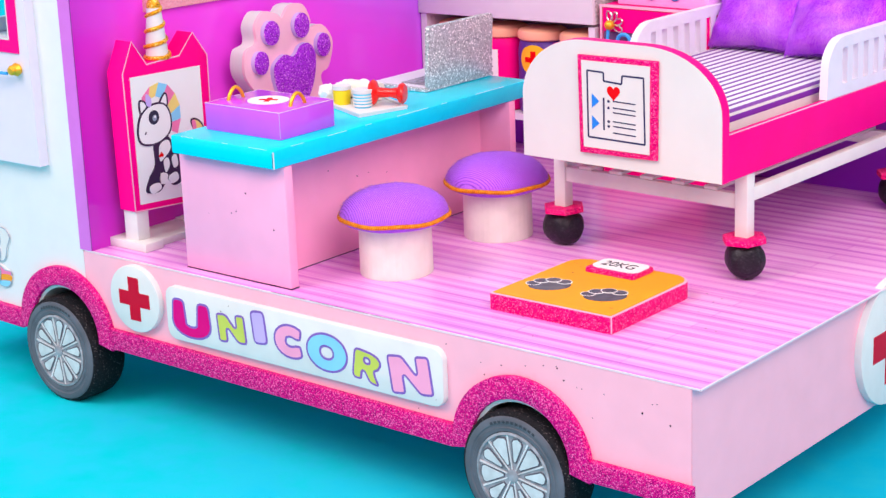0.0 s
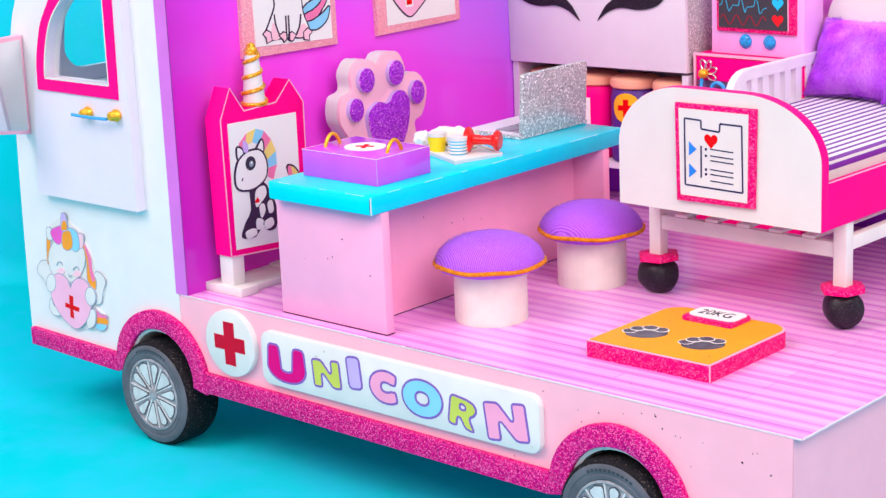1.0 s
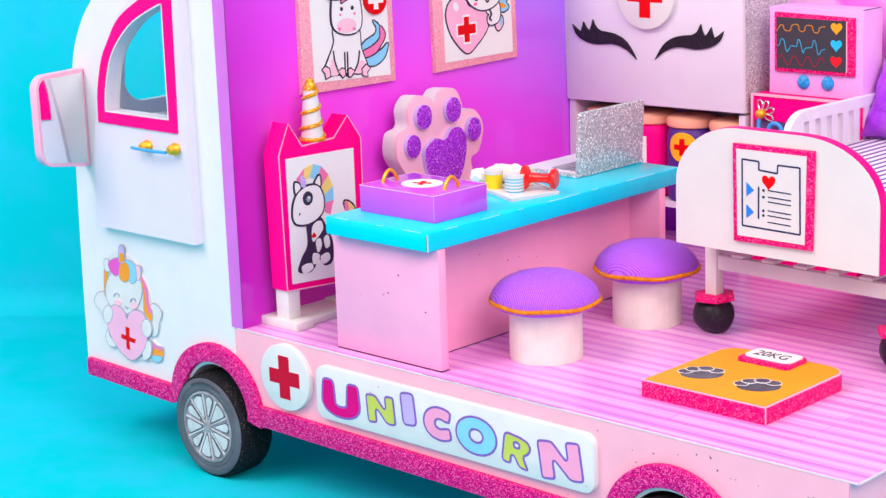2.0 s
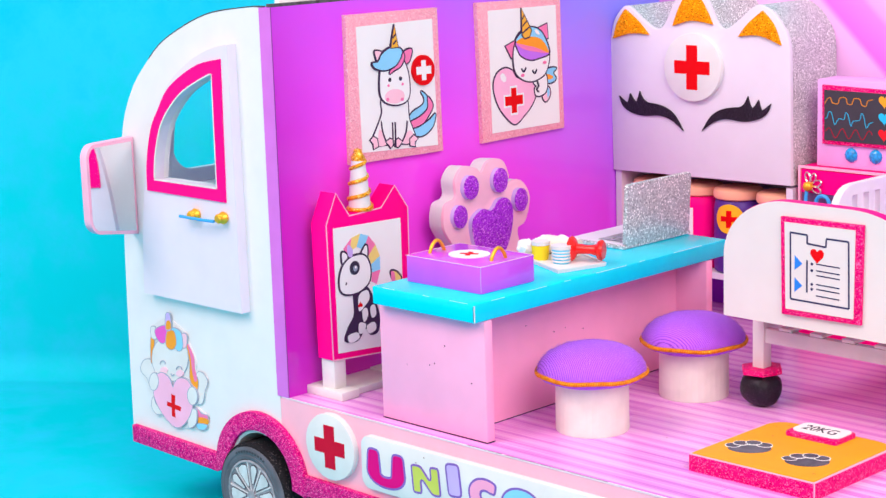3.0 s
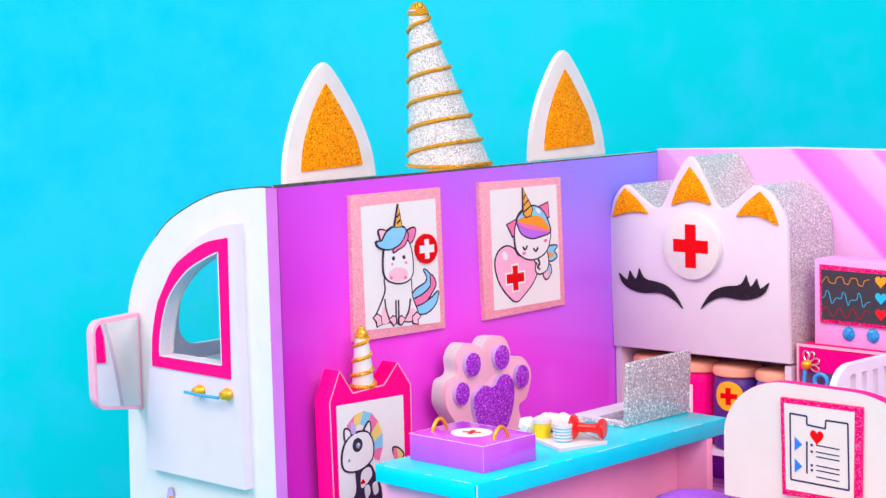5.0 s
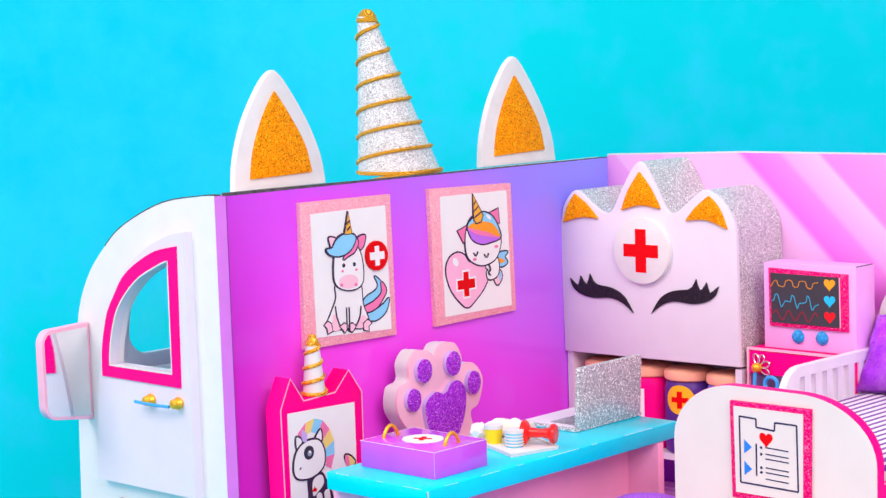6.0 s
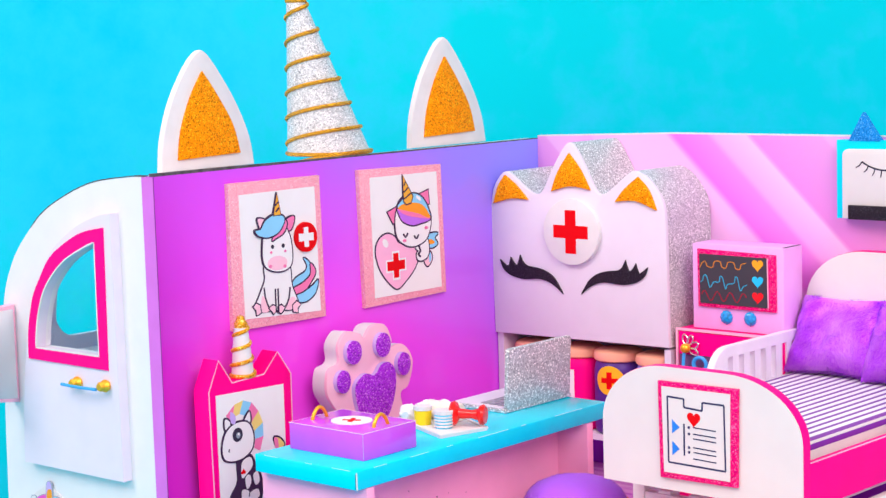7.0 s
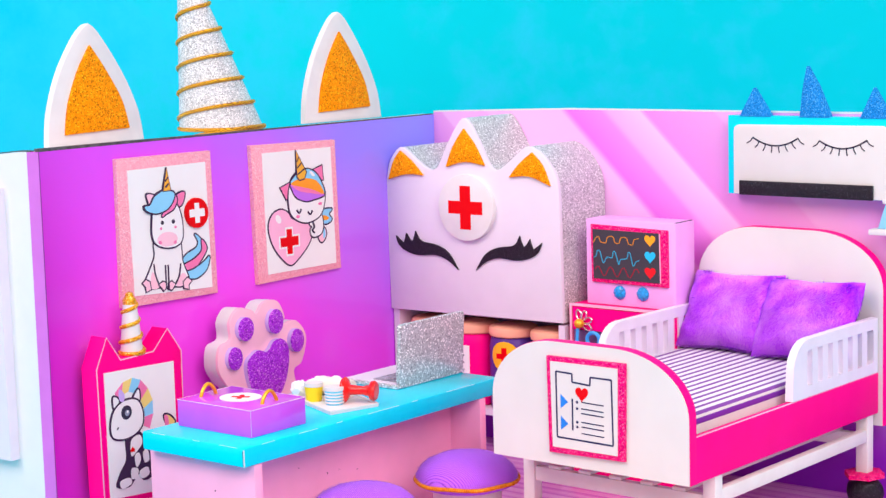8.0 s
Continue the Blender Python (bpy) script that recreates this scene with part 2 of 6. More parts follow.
INK = plain("dark ink", (0.035, 0.03, 0.06), 0.5)
PLUM = plain("plum outline print and foot shade", (0.045, 0.022, 0.065), 0.5)
PAPER = plain("white paper", (0.85, 0.84, 0.84), 0.55, vary=0.015)
SKYBLUE = plain("sky blue print", (0.25, 0.62, 0.86), 0.5)
ROSE = plain("rose print", (0.86, 0.20, 0.42), 0.5)
BLUSH = plain("blush print", (0.92, 0.55, 0.66), 0.5)
LILAC = plain("lilac print", (0.58, 0.42, 0.84), 0.5)
LIME = plain("lime print", (0.56, 0.62, 0.10), 0.5)
OUTLINE = plain("violet outline print", (0.24, 0.12, 0.48), 0.5)
ORANGE = plain("orange print", (0.92, 0.33, 0.02), 0.5)
GOLDPRINT = plain("golden print", (0.83, 0.42, 0.04), 0.5)
YELLOW = plain("yellow plastic", (0.92, 0.70, 0.02), 0.4)
PEACH = plain("peach clay lid", (0.93, 0.45, 0.30), 0.5)
INDIGO = plain("indigo plastic", (0.09, 0.03, 0.26), 0.35)
PERI = plain("periwinkle plastic", (0.18, 0.20, 0.72), 0.35)
MAGENTA = plain("magenta print", (0.72, 0.0, 0.20), 0.5, spec=0.1)
LETTERPINK = plain("letter pink print", (0.94, 0.36, 0.58), 0.5)
TABLE = plain("grey tabletop", (0.45, 0.43, 0.43), 0.5, big=12, fine=300)
EDGECARD = plain("pale cut card edge", (0.84, 0.66, 0.74), 0.6, vary=0.08, big=300)
CREAM = plain("cream wood", (0.80, 0.77, 0.68), 0.5, vary=0.06, big=160, fine=700, bump=0.3)
WHITEWOOD = plain("white painted wood", (0.77, 0.75, 0.73), 0.5, vary=0.05, fine=700, bump=0.25)
BEDCARD = plain("warm white card", (0.72, 0.70, 0.685), 0.45, vary=0.03, big=60)
RAILWHITE = plain("white plastic", (0.79, 0.74, 0.84), 0.4)
MARKGREY = plain("faint sidewall lettering", (0.045, 0.047, 0.06), 0.5)
TYREWALL = plain("grey tyre wall print", (0.11, 0.116, 0.145), 0.5, vary=0.25, spec=0.2)
SILVERPAINT = plain("silver rim", (0.60, 0.63, 0.66), 0.3, 0.05, vary=0.15, big=200)
RIMGREY = plain("rim shadow print", (0.30, 0.30, 0.34), 0.4, vary=0.4, big=260)
SPOKE = plain("pale spoke print", (0.66, 0.65, 0.68), 0.4, vary=0.25)
GOLD = plain("gold metal", (0.92, 0.46, 0.04), 0.28, 0.55, bump=0.05)
SILVERM = plain("silver filigree", (0.72, 0.70, 0.66), 0.25, 0.9)
BLUEWIRE = plain("blue wire", (0.05, 0.38, 0.85), 0.3)
GEM = plain("blue gem", (0.01, 0.30, 0.72), 0.08, vary=0.4, big=900, coat=1.0)
SCREEN = plain("dark screen print", (0.055, 0.05, 0.065), 0.3)
SLATE = plain("slate grey print", (0.09, 0.10, 0.13), 0.2, vary=0.3, big=250)
AMBER = plain("amber foam", (0.95, 0.36, 0.012), 0.45, vary=0.04)
BLACKEDGE = plain("dark edge tape", (0.09, 0.08, 0.09), 0.6, vary=0.5, big=500)
COTTON = plain("cotton wool", (0.88, 0.87, 0.88), 0.9, bump=0.8, fine=900)
PUSHRED = plain("red plastic", (0.82, 0.01, 0.008), 0.2, coat=0.5)
PADBLUE = plain("pale blue fabric", (0.16, 0.62, 0.82), 0.6)
G_PINK = glitter("magenta glitter foam", (0.68, 0.0, 0.20), (0.20, 0.0, 0.10), (1.0, 0.22, 0.50), 3300, 0.5, 1.0, 0.05, 0.08, 0.3)
G_TREAD = glitter("black speckled foam", (0.012, 0.011, 0.014), (0.006, 0.005, 0.008), (0.10, 0.08, 0.08), 2800, 0.7, 0.975, 0.0, 0.12)
G_HOT = glitter("hot pink glitter foam", (0.84, 0.0, 0.17), (0.34, 0.0, 0.10), (1.0, 0.20, 0.42), 3200, 0.5, 1.0, 0.05, 0.08, 0.25)
G_ROSE = glitter("rose glitter foam", (0.94, 0.38, 0.47), (0.80, 0.27, 0.37), (1.0, 0.74, 0.78), 2700, 0.45, 1.0, 0.05, 0.2, 0.15)
G_SILVER = glitter("silver glitter card", (0.54, 0.54, 0.56), (0.20, 0.20, 0.23), (1.0, 1.0, 1.0), 2900, 0.35, 0.86, 0.15)
G_FOIL = glitter("reflective silver glitter foil", (0.46, 0.49, 0.52), (0.22, 0.23, 0.26), (1.0, 1.0, 1.0), 2300, 0.32, 0.86, 0.2)
G_SILVERC = glitter("pale silver glitter card", (0.62, 0.66, 0.67), (0.22, 0.24, 0.26), (1.0, 1.0, 1.0), 3100, 0.35, 0.80, 0.1)
G_GOLD = glitter("orange gold glitter foam", (0.95, 0.29, 0.0), (0.46, 0.11, 0.0), (1.0, 0.60, 0.02), 2300, 0.5, 1.0, 0.0, 0.08, 0.2)
G_VIOLET = glitter("violet glitter foam", (0.40, 0.03, 0.68), (0.13, 0.005, 0.34), (0.90, 0.30, 0.95), 2700, 0.45, 0.94, 0.1, 0.12, 0.1)
G_BLUE = glitter("blue glitter foam", (0.008, 0.24, 0.66), (0.0, 0.12, 0.44), (0.14, 0.55, 0.92), 3300, 0.5, 1.0, 0.05, 0.1, 0.2)
G_BLACK = glitter("black glitter foam", (0.018, 0.014, 0.022), (0.006, 0.005, 0.01), (0.06, 0.052, 0.07), 3300, sparkle=0.95)
G_CORD = glitter("gold glitter cord", (0.80, 0.36, 0.008), (0.36, 0.13, 0.0), (1.0, 0.78, 0.22), 2600, 0.35, 0.85, 0.4)
FLAKE = plain("stray dark glitter", (0.12, 0.02, 0.06), 0.4, vary=0.5, big=900)
SEAM = plain("dark violet seam", (0.24, 0.04, 0.30), 0.6)
GOLDROPE = rope("gold cord", (0.34, 0.14, 0.0), (1.0, 0.54, 0.01))
COPPER = plain("copper thread", (0.62, 0.12, 0.004), 0.35, 0.3, vary=0.35, big=900)
AMBERTHREAD = plain("golden orange thread", (0.95, 0.38, 0.01), 0.35, 0.3, vary=0.3, big=900)
DECK = deck_print()
RIB = corduroy(-59)
STRIPE = stripes()
CLEAR = clear_plastic()
MIRROR = mirror_glass()
FUR = plush_pile()
LINT = plain("lilac lint", (0.66, 0.28, 0.97), 0.9, spec=0.05, bump=0.0)
WALLPRINT = wall_print()
BACKPRINT = ray_print()
PAPERBLUE = backdrop_paper()

# ---- building helpers: all lengths below are centimetres ----
CM = 0.01
GROUND = -5.78
DRAWN = {}            # for each thing and part: from the plan's centimetres to its own


def laid(dx, dy, dz, sx, sy, sz):
    """From the plan's units to true centimetres."""
    return Matrix.Translation((dx, dy, dz)) @ Matrix.Diagonal((sx, sy, sz, 1))


def sized(x, y, z, nx, ny, nz, k):
    """The plan's point x, y, z stands at nx, ny, nz, at k times its size."""
    return Matrix.Translation((nx, ny, nz)) @ Matrix.Scale(k, 4) @ Matrix.Translation((-x, -y, -z))


BOX = laid(0, 0, 0, 1.0, 0.915, 0.9725)              # the load space and its walls
SIDE = laid(-0.054, 0, -0.02, 0.996, 0.92, 0.951)    # the long side panel below the floor
CAB = laid(-0.064, 0, 0.038, 1.012, 0.915, 0.966)    # the cab
ROOF = laid(0.06, 0, 0.218, 1.0, 0.915, 0.958)       # ears on the roof
ROOFHORN = laid(0.1, 0, 0.239, 0.991, 0.915, 0.958)
MIRRORED = laid(-0.513, 0, -0.028, 0.96, 0.915, 0.971)
DESKTOP = laid(-0.28, 0.31, 0.008, 0.993, 0.924, 0.973)   # small things on the desk
TRUE = Matrix()


def thing(name, x, y, z, rz, label, category, group="", kind="", fit=BOX):
    ob = new(name)
    ob.empty_display_size = 0.01
    at = fit @ Vector((x, y, z))
    ob.matrix_world = pose(*(at * CM), 0, 0, rz)
    DRAWN[ob] = pose(*at, 0, 0, rz).inverted() @ fit
    return tagged(ob, label, category, group, kind)


def to_mesh(name, bm, material, smooth=40):
    mesh = bpy.data.meshes.new(name)
    bmesh.ops.recalc_face_normals(bm, faces=bm.faces)
    bm.transform(Matrix.Scale(CM, 4))
    bm.to_mesh(mesh)
    bm.free()
    mesh.materials.append(material)
    if smooth:
        mesh.shade_smooth()
        mesh.set_sharp_from_angle(angle=radians(smooth))
    return mesh


def part(name, bm, material, parent, label="", local=False, smooth=40, fit=None):
    """One mesh under a thing or a part. bm is in the plan's units, or in the thing's own centimetres with local."""
    drawn = DRAWN[parent] if fit is None else Matrix.Translation((0, 0, -GROUND)) @ fit
    if not local:
        bm.transform(drawn)
    ob = new(name, to_mesh(name, bm, material, smooth))
    ob.parent = parent
    DRAWN[ob] = drawn
    return tagged(ob, label)


def box(x0, x1, y0, y1, z0, z1, bevel=0.0, seg=2):
    bm = bmesh.new()
    bmesh.ops.create_cube(bm, size=1, matrix=Matrix.Translation(((x0 + x1) / 2, (y0 + y1) / 2, (z0 + z1) / 2)) @ Matrix.Diagonal((x1 - x0, y1 - y0, z1 - z0, 1)))
    if bevel:
        bmesh.ops.bevel(bm, geom=bm.edges[:], offset=bevel, segments=seg, affect="EDGES", profile=0.5)
    return bm


def FACE(y):          # a sheet that looks towards -y: u along x, v up
    return lambda u, v, d: (u, y - d, v)


def WALL(x):          # a sheet that looks towards +x: u along y, v up
    return lambda u, v, d: (x + d, u, v)


def TOP(z):           # a sheet that looks up
    return lambda u, v, d: (u, v, z + d)


def plate(outer, to3, d0, d1, holes=(), bevel=0.0):
    """A sheet cut to an outline, with holes, from depth d0 to d1."""
    bm = bmesh.new()
    loops = [list(outer)] + [list(h) for h in holes]
    flat = bmesh.new()
    edges = []
    for lp in loops:
        vs = [flat.verts.new((u, v, 0)) for u, v in lp]
        edges += [flat.edges.new((vs[i], vs[(i + 1) % len(vs)])) for i in range(len(vs))]
    flat.verts.index_update()
    if holes:
        bmesh.ops.triangle_fill(flat, use_beauty=True, edges=edges)
        tris = [[v.index for v in f.verts] for f in flat.faces]
    else:
        tris = [list(range(len(loops[0])))]
    pts = [(v.co.x, v.co.y) for v in flat.verts]
    flat.free()
    lo = [bm.verts.new(to3(u, v, d0)) for u, v in pts]
    hi = [bm.verts.new(to3(u, v, d1)) for u, v in pts]
    rim = []
    for t in tris:
        rim.append(bm.faces.new([hi[i] for i in t]))
        bm.faces.new([lo[i] for i in reversed(t)])
    n = 0
    for lp in loops:
        k = len(lp)
        for i in range(k):
            a, b = n + i, n + (i + 1) % k
            bm.faces.new((lo[a], lo[b], hi[b], hi[a]))
        n += k
    bmesh.ops.recalc_face_normals(bm, faces=bm.faces)
    if bevel:
        top = set(hi)
        es = [e for e in bm.edges if e.verts[0] in top and e.verts[1] in top and len(e.link_faces) == 2 and abs(e.calc_face_angle(0)) > 0.5]
        bmesh.ops.bevel(bm, geom=es, offset=bevel, segments=2, affect="EDGES", profile=0.5)
    return bm


def spline(pts, n=6, closed=True):
    """A smooth line through the points."""
    out, k = [], len(pts)
    for i in range(k if closed else k - 1):
        p = [Vector(pts[j % k] if closed else pts[min(max(j, 0), k - 1)]) for j in (i - 1, i, i + 1, i + 2)]
        for s in range(n):
            t = s / n
            q = 0.5 * (2 * p[1] + (p[2] - p[0]) * t + (2 * p[0] - 5 * p[1] + 4 * p[2] - p[3]) * t * t + (3 * p[1] - p[0] - 3 * p[2] + p[3]) * t ** 3)
            out.append(tuple(q))
    if not closed:
        out.append(tuple(pts[-1]))
    return out


def ellipse(u, v, ru, rv, n=32, tilt=0.0):
    c, s = math.cos(tilt), math.sin(tilt)
    return [(u + ru * math.cos(a) * c - rv * math.sin(a) * s, v + ru * math.cos(a) * s + rv * math.sin(a) * c) for a in (2 * math.pi * i / n for i in range(n))]


def rounded(u0, u1, v0, v1, r, n=6):
    out = []
    for cu, cv, a0 in ((u1 - r, v1 - r, 0), (u0 + r, v1 - r, 90), (u0 + r, v0 + r, 180), (u1 - r, v0 + r, 270)):
        out += [(cu + r * math.cos(radians(a0 + 90 * i / n)), cv + r * math.sin(radians(a0 + 90 * i / n))) for i in range(n + 1)]
    return out


def cross(u, v, w, h, t, tilt=0.0):
    pts = [(-t, -h), (t, -h), (t, -t), (w, -t), (w, t), (t, t), (t, h), (-t, h), (-t, t), (-w, t), (-w, -t), (-t, -t)]
    c, s = math.cos(tilt), math.sin(tilt)
    return [(u + a * c - b * s, v + a * s + b * c) for a, b in pts]


def heart(u, v, w, h, n=36):
    out = []
    for i in range(n):
        a = 2 * math.pi * i / n
        out.append((u + w / 2 * math.sin(a) ** 3, v + h / 2 * (13 * math.cos(a) - 5 * math.cos(2 * a) - 2 * math.cos(3 * a) - math.cos(4 * a) + 2.5) / 14.5))
    return out


def grown(pts, w):
    """The outline pushed outward by w."""
    area = sum(a[0] * b[1] - b[0] * a[1] for a, b in zip(pts, pts[1:] + pts[:1]))
    s = 1 if area > 0 else -1
    out, k = [], len(pts)
    for i in range(k):
        a, b, c = Vector(pts[i - 1]), Vector(pts[i]), Vector(pts[(i + 1) % k])
        d = (b - a).normalized() + (c - b).normalized()
        if d.length < 1e-6:
            d = c - b
        d.normalize()
        out.append((b.x + s * w * d.y, b.y - s * w * d.x))
    return out


def stroke(pts, w, to3, d0, d1):
    """A drawn line of width w."""
    bm = bmesh.new()
    rows, k = [], len(pts)
    for i, p in enumerate(pts):
        a, b = Vector(pts[max(i - 1, 0)]), Vector(pts[min(i + 1, k - 1)])
        d = (b - a).normalized()
        n = Vector((-d.y, d.x)) * w / 2
        q = Vector(p)
        rows.append([bm.verts.new(to3(*(q + n), d1)), bm.verts.new(to3(*(q - n), d1)), bm.verts.new(to3(*(q - n), d0)), bm.verts.new(to3(*(q + n), d0))])
    for r, s in zip(rows, rows[1:]):
        for i in range(4):
            bm.faces.new((r[i], r[(i + 1) % 4], s[(i + 1) % 4], s[i]))
    bm.faces.new(rows[0])
    bm.faces.new(reversed(rows[-1]))
    return bm


def tube(path, r, seg=10, closed=False):
    bm = bmesh.new()
    pts = [Vector(p) for p in path]
    k, rings = len(pts), []
    side = None
    for i, p in enumerate(pts):
        a, b = (pts[i - 1], pts[(i + 1) % k]) if closed else (pts[max(i - 1, 0)], pts[min(i + 1, k - 1)])
        d = (b - a).normalized()
        if side is None:
            side = d.orthogonal().normalized()
        side = (side - d * side.dot(d)).normalized()
        up = d.cross(side)
        rr = r(i / (k - 1)) if callable(r) else r
        rings.append([bm.verts.new(p + rr * (side * math.cos(t) + up * math.sin(t))) for t in (2 * math.pi * j / seg for j in range(seg))])
    for i in range(k if closed else k - 1):
        r0, r1 = rings[i], rings[(i + 1) % k]
        for j in range(seg):
            bm.faces.new((r0[j], r0[(j + 1) % seg], r1[(j + 1) % seg], r1[j]))
    if not closed:
        bm.faces.new(rings[0])
        bm.faces.new(reversed(rings[-1]))
    return bm


def lathe(profile, x, y, z, seg=40, axis="z"):
    """A turned shape: profile of (radius, height)."""
    bm = bmesh.new()
    rings = []
    for r, h in profile:
        if r < 1e-6:
            rings.append([bm.verts.new((0, 0, h))])
        else:
            rings.append([bm.verts.new((r * math.cos(a), r * math.sin(a), h)) for a in (2 * math.pi * i / seg for i in range(seg))])
    for a, b in zip(rings, rings[1:]):
        for i in range(seg):
            j = (i + 1) % seg
            quad = [a[0]] if len(a) == 1 else [a[i], a[j]]
            quad += [b[0]] if len(b) == 1 else [b[j], b[i]]
            if len(quad) > 2:
                bm.faces.new(quad)
    for ring in (rings[0], rings[-1]):
        if len(ring) > 1:
            bm.faces.new(ring)
    turn = {"z": Matrix(), "-y": Matrix.Rotation(radians(90), 4, "X"), "y": Matrix.Rotation(radians(-90), 4, "X"), "x": Matrix.Rotation(radians(90), 4, "Y")}[axis]
    bm.transform(Matrix.Translation((x, y, z)) @ turn)
    return bm


def ball(x, y, z, rx, ry, rz, lumps=0.0, sub=3, seed=0):
    bm = bmesh.new()
    bmesh.ops.create_icosphere(bm, subdivisions=sub, radius=1)
    for v in bm.verts:
        k = 1 + lumps * noise.noise(v.co * 3.1 + Vector((seed, 0, 0)))
        v.co = Vector((x + rx * v.co.x * k, y + ry * v.co.y * k, z + rz * v.co.z * k))
    return bm


def glyphs(text, u0, u1, v0, v1, bold, to3, d0, d1):
    """Lettering in the built-in font, fitted into a rectangle."""
    cu = bpy.data.curves.new("lettering", "FONT")
    cu.body, cu.bevel_depth, cu.bevel_resolution, cu.extrude, cu.resolution_u = text, bold, 2, 0.02, 12
    tmp = bpy.data.objects.new("lettering", cu)
    scene.collection.objects.link(tmp)
    bpy.context.view_layer.update()
    mesh = bpy.data.meshes.new_from_object(tmp.evaluated_get(bpy.context.evaluated_depsgraph_get()))
    bm = bmesh.new()
    bm.from_mesh(mesh)
    bpy.data.objects.remove(tmp)
    bpy.data.meshes.remove(mesh)
    bpy.data.curves.remove(cu)
    lo = [min(v.co[i] for v in bm.verts) for i in range(3)]
    hi = [max(v.co[i] for v in bm.verts) for i in range(3)]
    for v in bm.verts:
        f = [(v.co[i] - lo[i]) / (hi[i] - lo[i]) for i in range(3)]
        v.co = to3(u0 + f[0] * (u1 - u0), v0 + f[1] * (v1 - v0), d0 + f[2] * (d1 - d0))
    return bm


# fat letters with slanting strokes
FAT = {"N": [[(0, 0), (0, 1), (0.36, 1), (0.66, 0.50), (0.66, 1), (1, 1), (1, 0), (0.68, 0), (0.34, 0.52), (0.34, 0)]],
       "R": [[(0, 0), (0, 1), (0.56, 1), (0.82, 0.95), (0.95, 0.82), (0.97, 0.66), (0.88, 0.50), (0.74, 0.40), (1, 0), (0.62, 0), (0.42, 0.30), (0.35, 0.30), (0.35, 0)], [(0.41, 0.63), (0.41, 0.74), (0.51, 0.74), (0.56, 0.685), (0.51, 0.63)]]}


def bubble(ch, u0, u1, v0, v1, bold=0.10, r=0.22):
    """The outlines of one letter of the built-in font, fattened, its corners rounded, fitted into a rectangle."""
    cu = bpy.data.curves.new("lettering", "FONT")
    cu.body, cu.resolution_u, cu.fill_mode = ch, 8, "NONE"
    tmp = bpy.data.objects.new("lettering", cu)
    scene.collection.objects.link(tmp)
    bpy.context.view_layer.update()
    mesh = bpy.data.meshes.new_from_object(tmp.evaluated_get(bpy.context.evaluated_depsgraph_get()))
    co = [(v.co.x, v.co.y) for v in mesh.vertices]
    link = {}
    for e in mesh.edges:
        i, j = e.vertices
        link.setdefault(i, []).append(j)
        link.setdefault(j, []).append(i)
    bpy.data.objects.remove(tmp)
    bpy.data.meshes.remove(mesh)
    bpy.data.curves.remove(cu)
    loops, seen = [], set()
    for i in sorted(link):
        if i in seen:
            continue
        ring, k = [], i
        while k is not None:
            seen.add(k)
            ring.append(co[k])
            k = next((j for j in link[k] if j not in seen), None)
        clean = [p for n, p in enumerate(ring) if (Vector(p) - Vector(ring[n - 1])).length > 1e-4]
        if len(clean) > 2:
            loops.append(clean)
    area = lambda q: sum(a[0] * b[1] - b[0] * a[1] for a, b in zip(q, q[1:] + q[:1])) / 2
    loops = sorted((q if area(q) > 0 else q[::-1] for q in loops), key=area, reverse=True)
    loops = FAT.get(ch) or [grown(q, bold if n == 0 else -bold * 1.37) for n, q in enumerate(loops)]
    lo = [min(p[i] for p in loops[0]) for i in (0, 1)]
    hi = [max(p[i] for p in loops[0]) for i in (0, 1)]
    out = []
    for q in loops:
        q = [Vector((u0 + (p[0] - lo[0]) / (hi[0] - lo[0]) * (u1 - u0), v0 + (p[1] - lo[1]) / (hi[1] - lo[1]) * (v1 - v0))) for p in q]
        ring = []
        for n, p in enumerate(q):
            d0, d1 = q[n - 1] - p, q[(n + 1) % len(q)] - p
            if abs(math.pi - d0.angle(d1)) < radians(28):
                ring.append(tuple(p))
                continue
            a, b = p + d0.normalized() * min(r, 0.4 * d0.length), p + d1.normalized() * min(r, 0.4 * d1.length)
            ring += [tuple(a.lerp(p, f).lerp(p.lerp(b, f), f)) for f in (0, 0.25, 0.5, 0.75, 1)]
        out.append(ring)
    return out


def raw_mesh(name, bm, material):
    """A mesh whose faces keep their order and winding."""
    mesh = bpy.data.meshes.new(name)
    bm.transform(Matrix.Scale(CM, 4))
    bm.to_mesh(mesh)
    bm.free()
    mesh.materials.append(material)
    mesh.shade_smooth()
    return mesh


class Drawing:
    """Flat printed shapes laid over one another on a sheet; each new one lies a little higher."""

    def __init__(self, parent, to3, place, line, start, step=0.002):
        self.parent, self.to3, self.place, self.line, self.d, self.step, self.base = parent, to3, place, line, start, step, start

    def area(self, name, pts, material, smooth=True, edge=None, n=5):
        pts = [self.place(*p) for p in (spline(pts, n) if smooth else pts)]
        if edge:
            part(name + "_outline", plate(grown(pts, self.line), self.to3, self.base - 0.01, self.d), edge, self.parent)
            self.d += self.step
        ob = part(name, plate(pts, self.to3, self.base - 0.01, self.d), material, self.parent)
        self.d += self.step
        return ob

    def mark(self, name, pts, material, w=1.0, smooth=True):
        pts = [self.place(*p) for p in (spline(pts, 5, False) if smooth else pts)]
        ob = part(name, stroke(pts, self.line * w, self.to3, self.base - 0.01, self.d), material, self.parent)
        self.d += self.step
        return ob


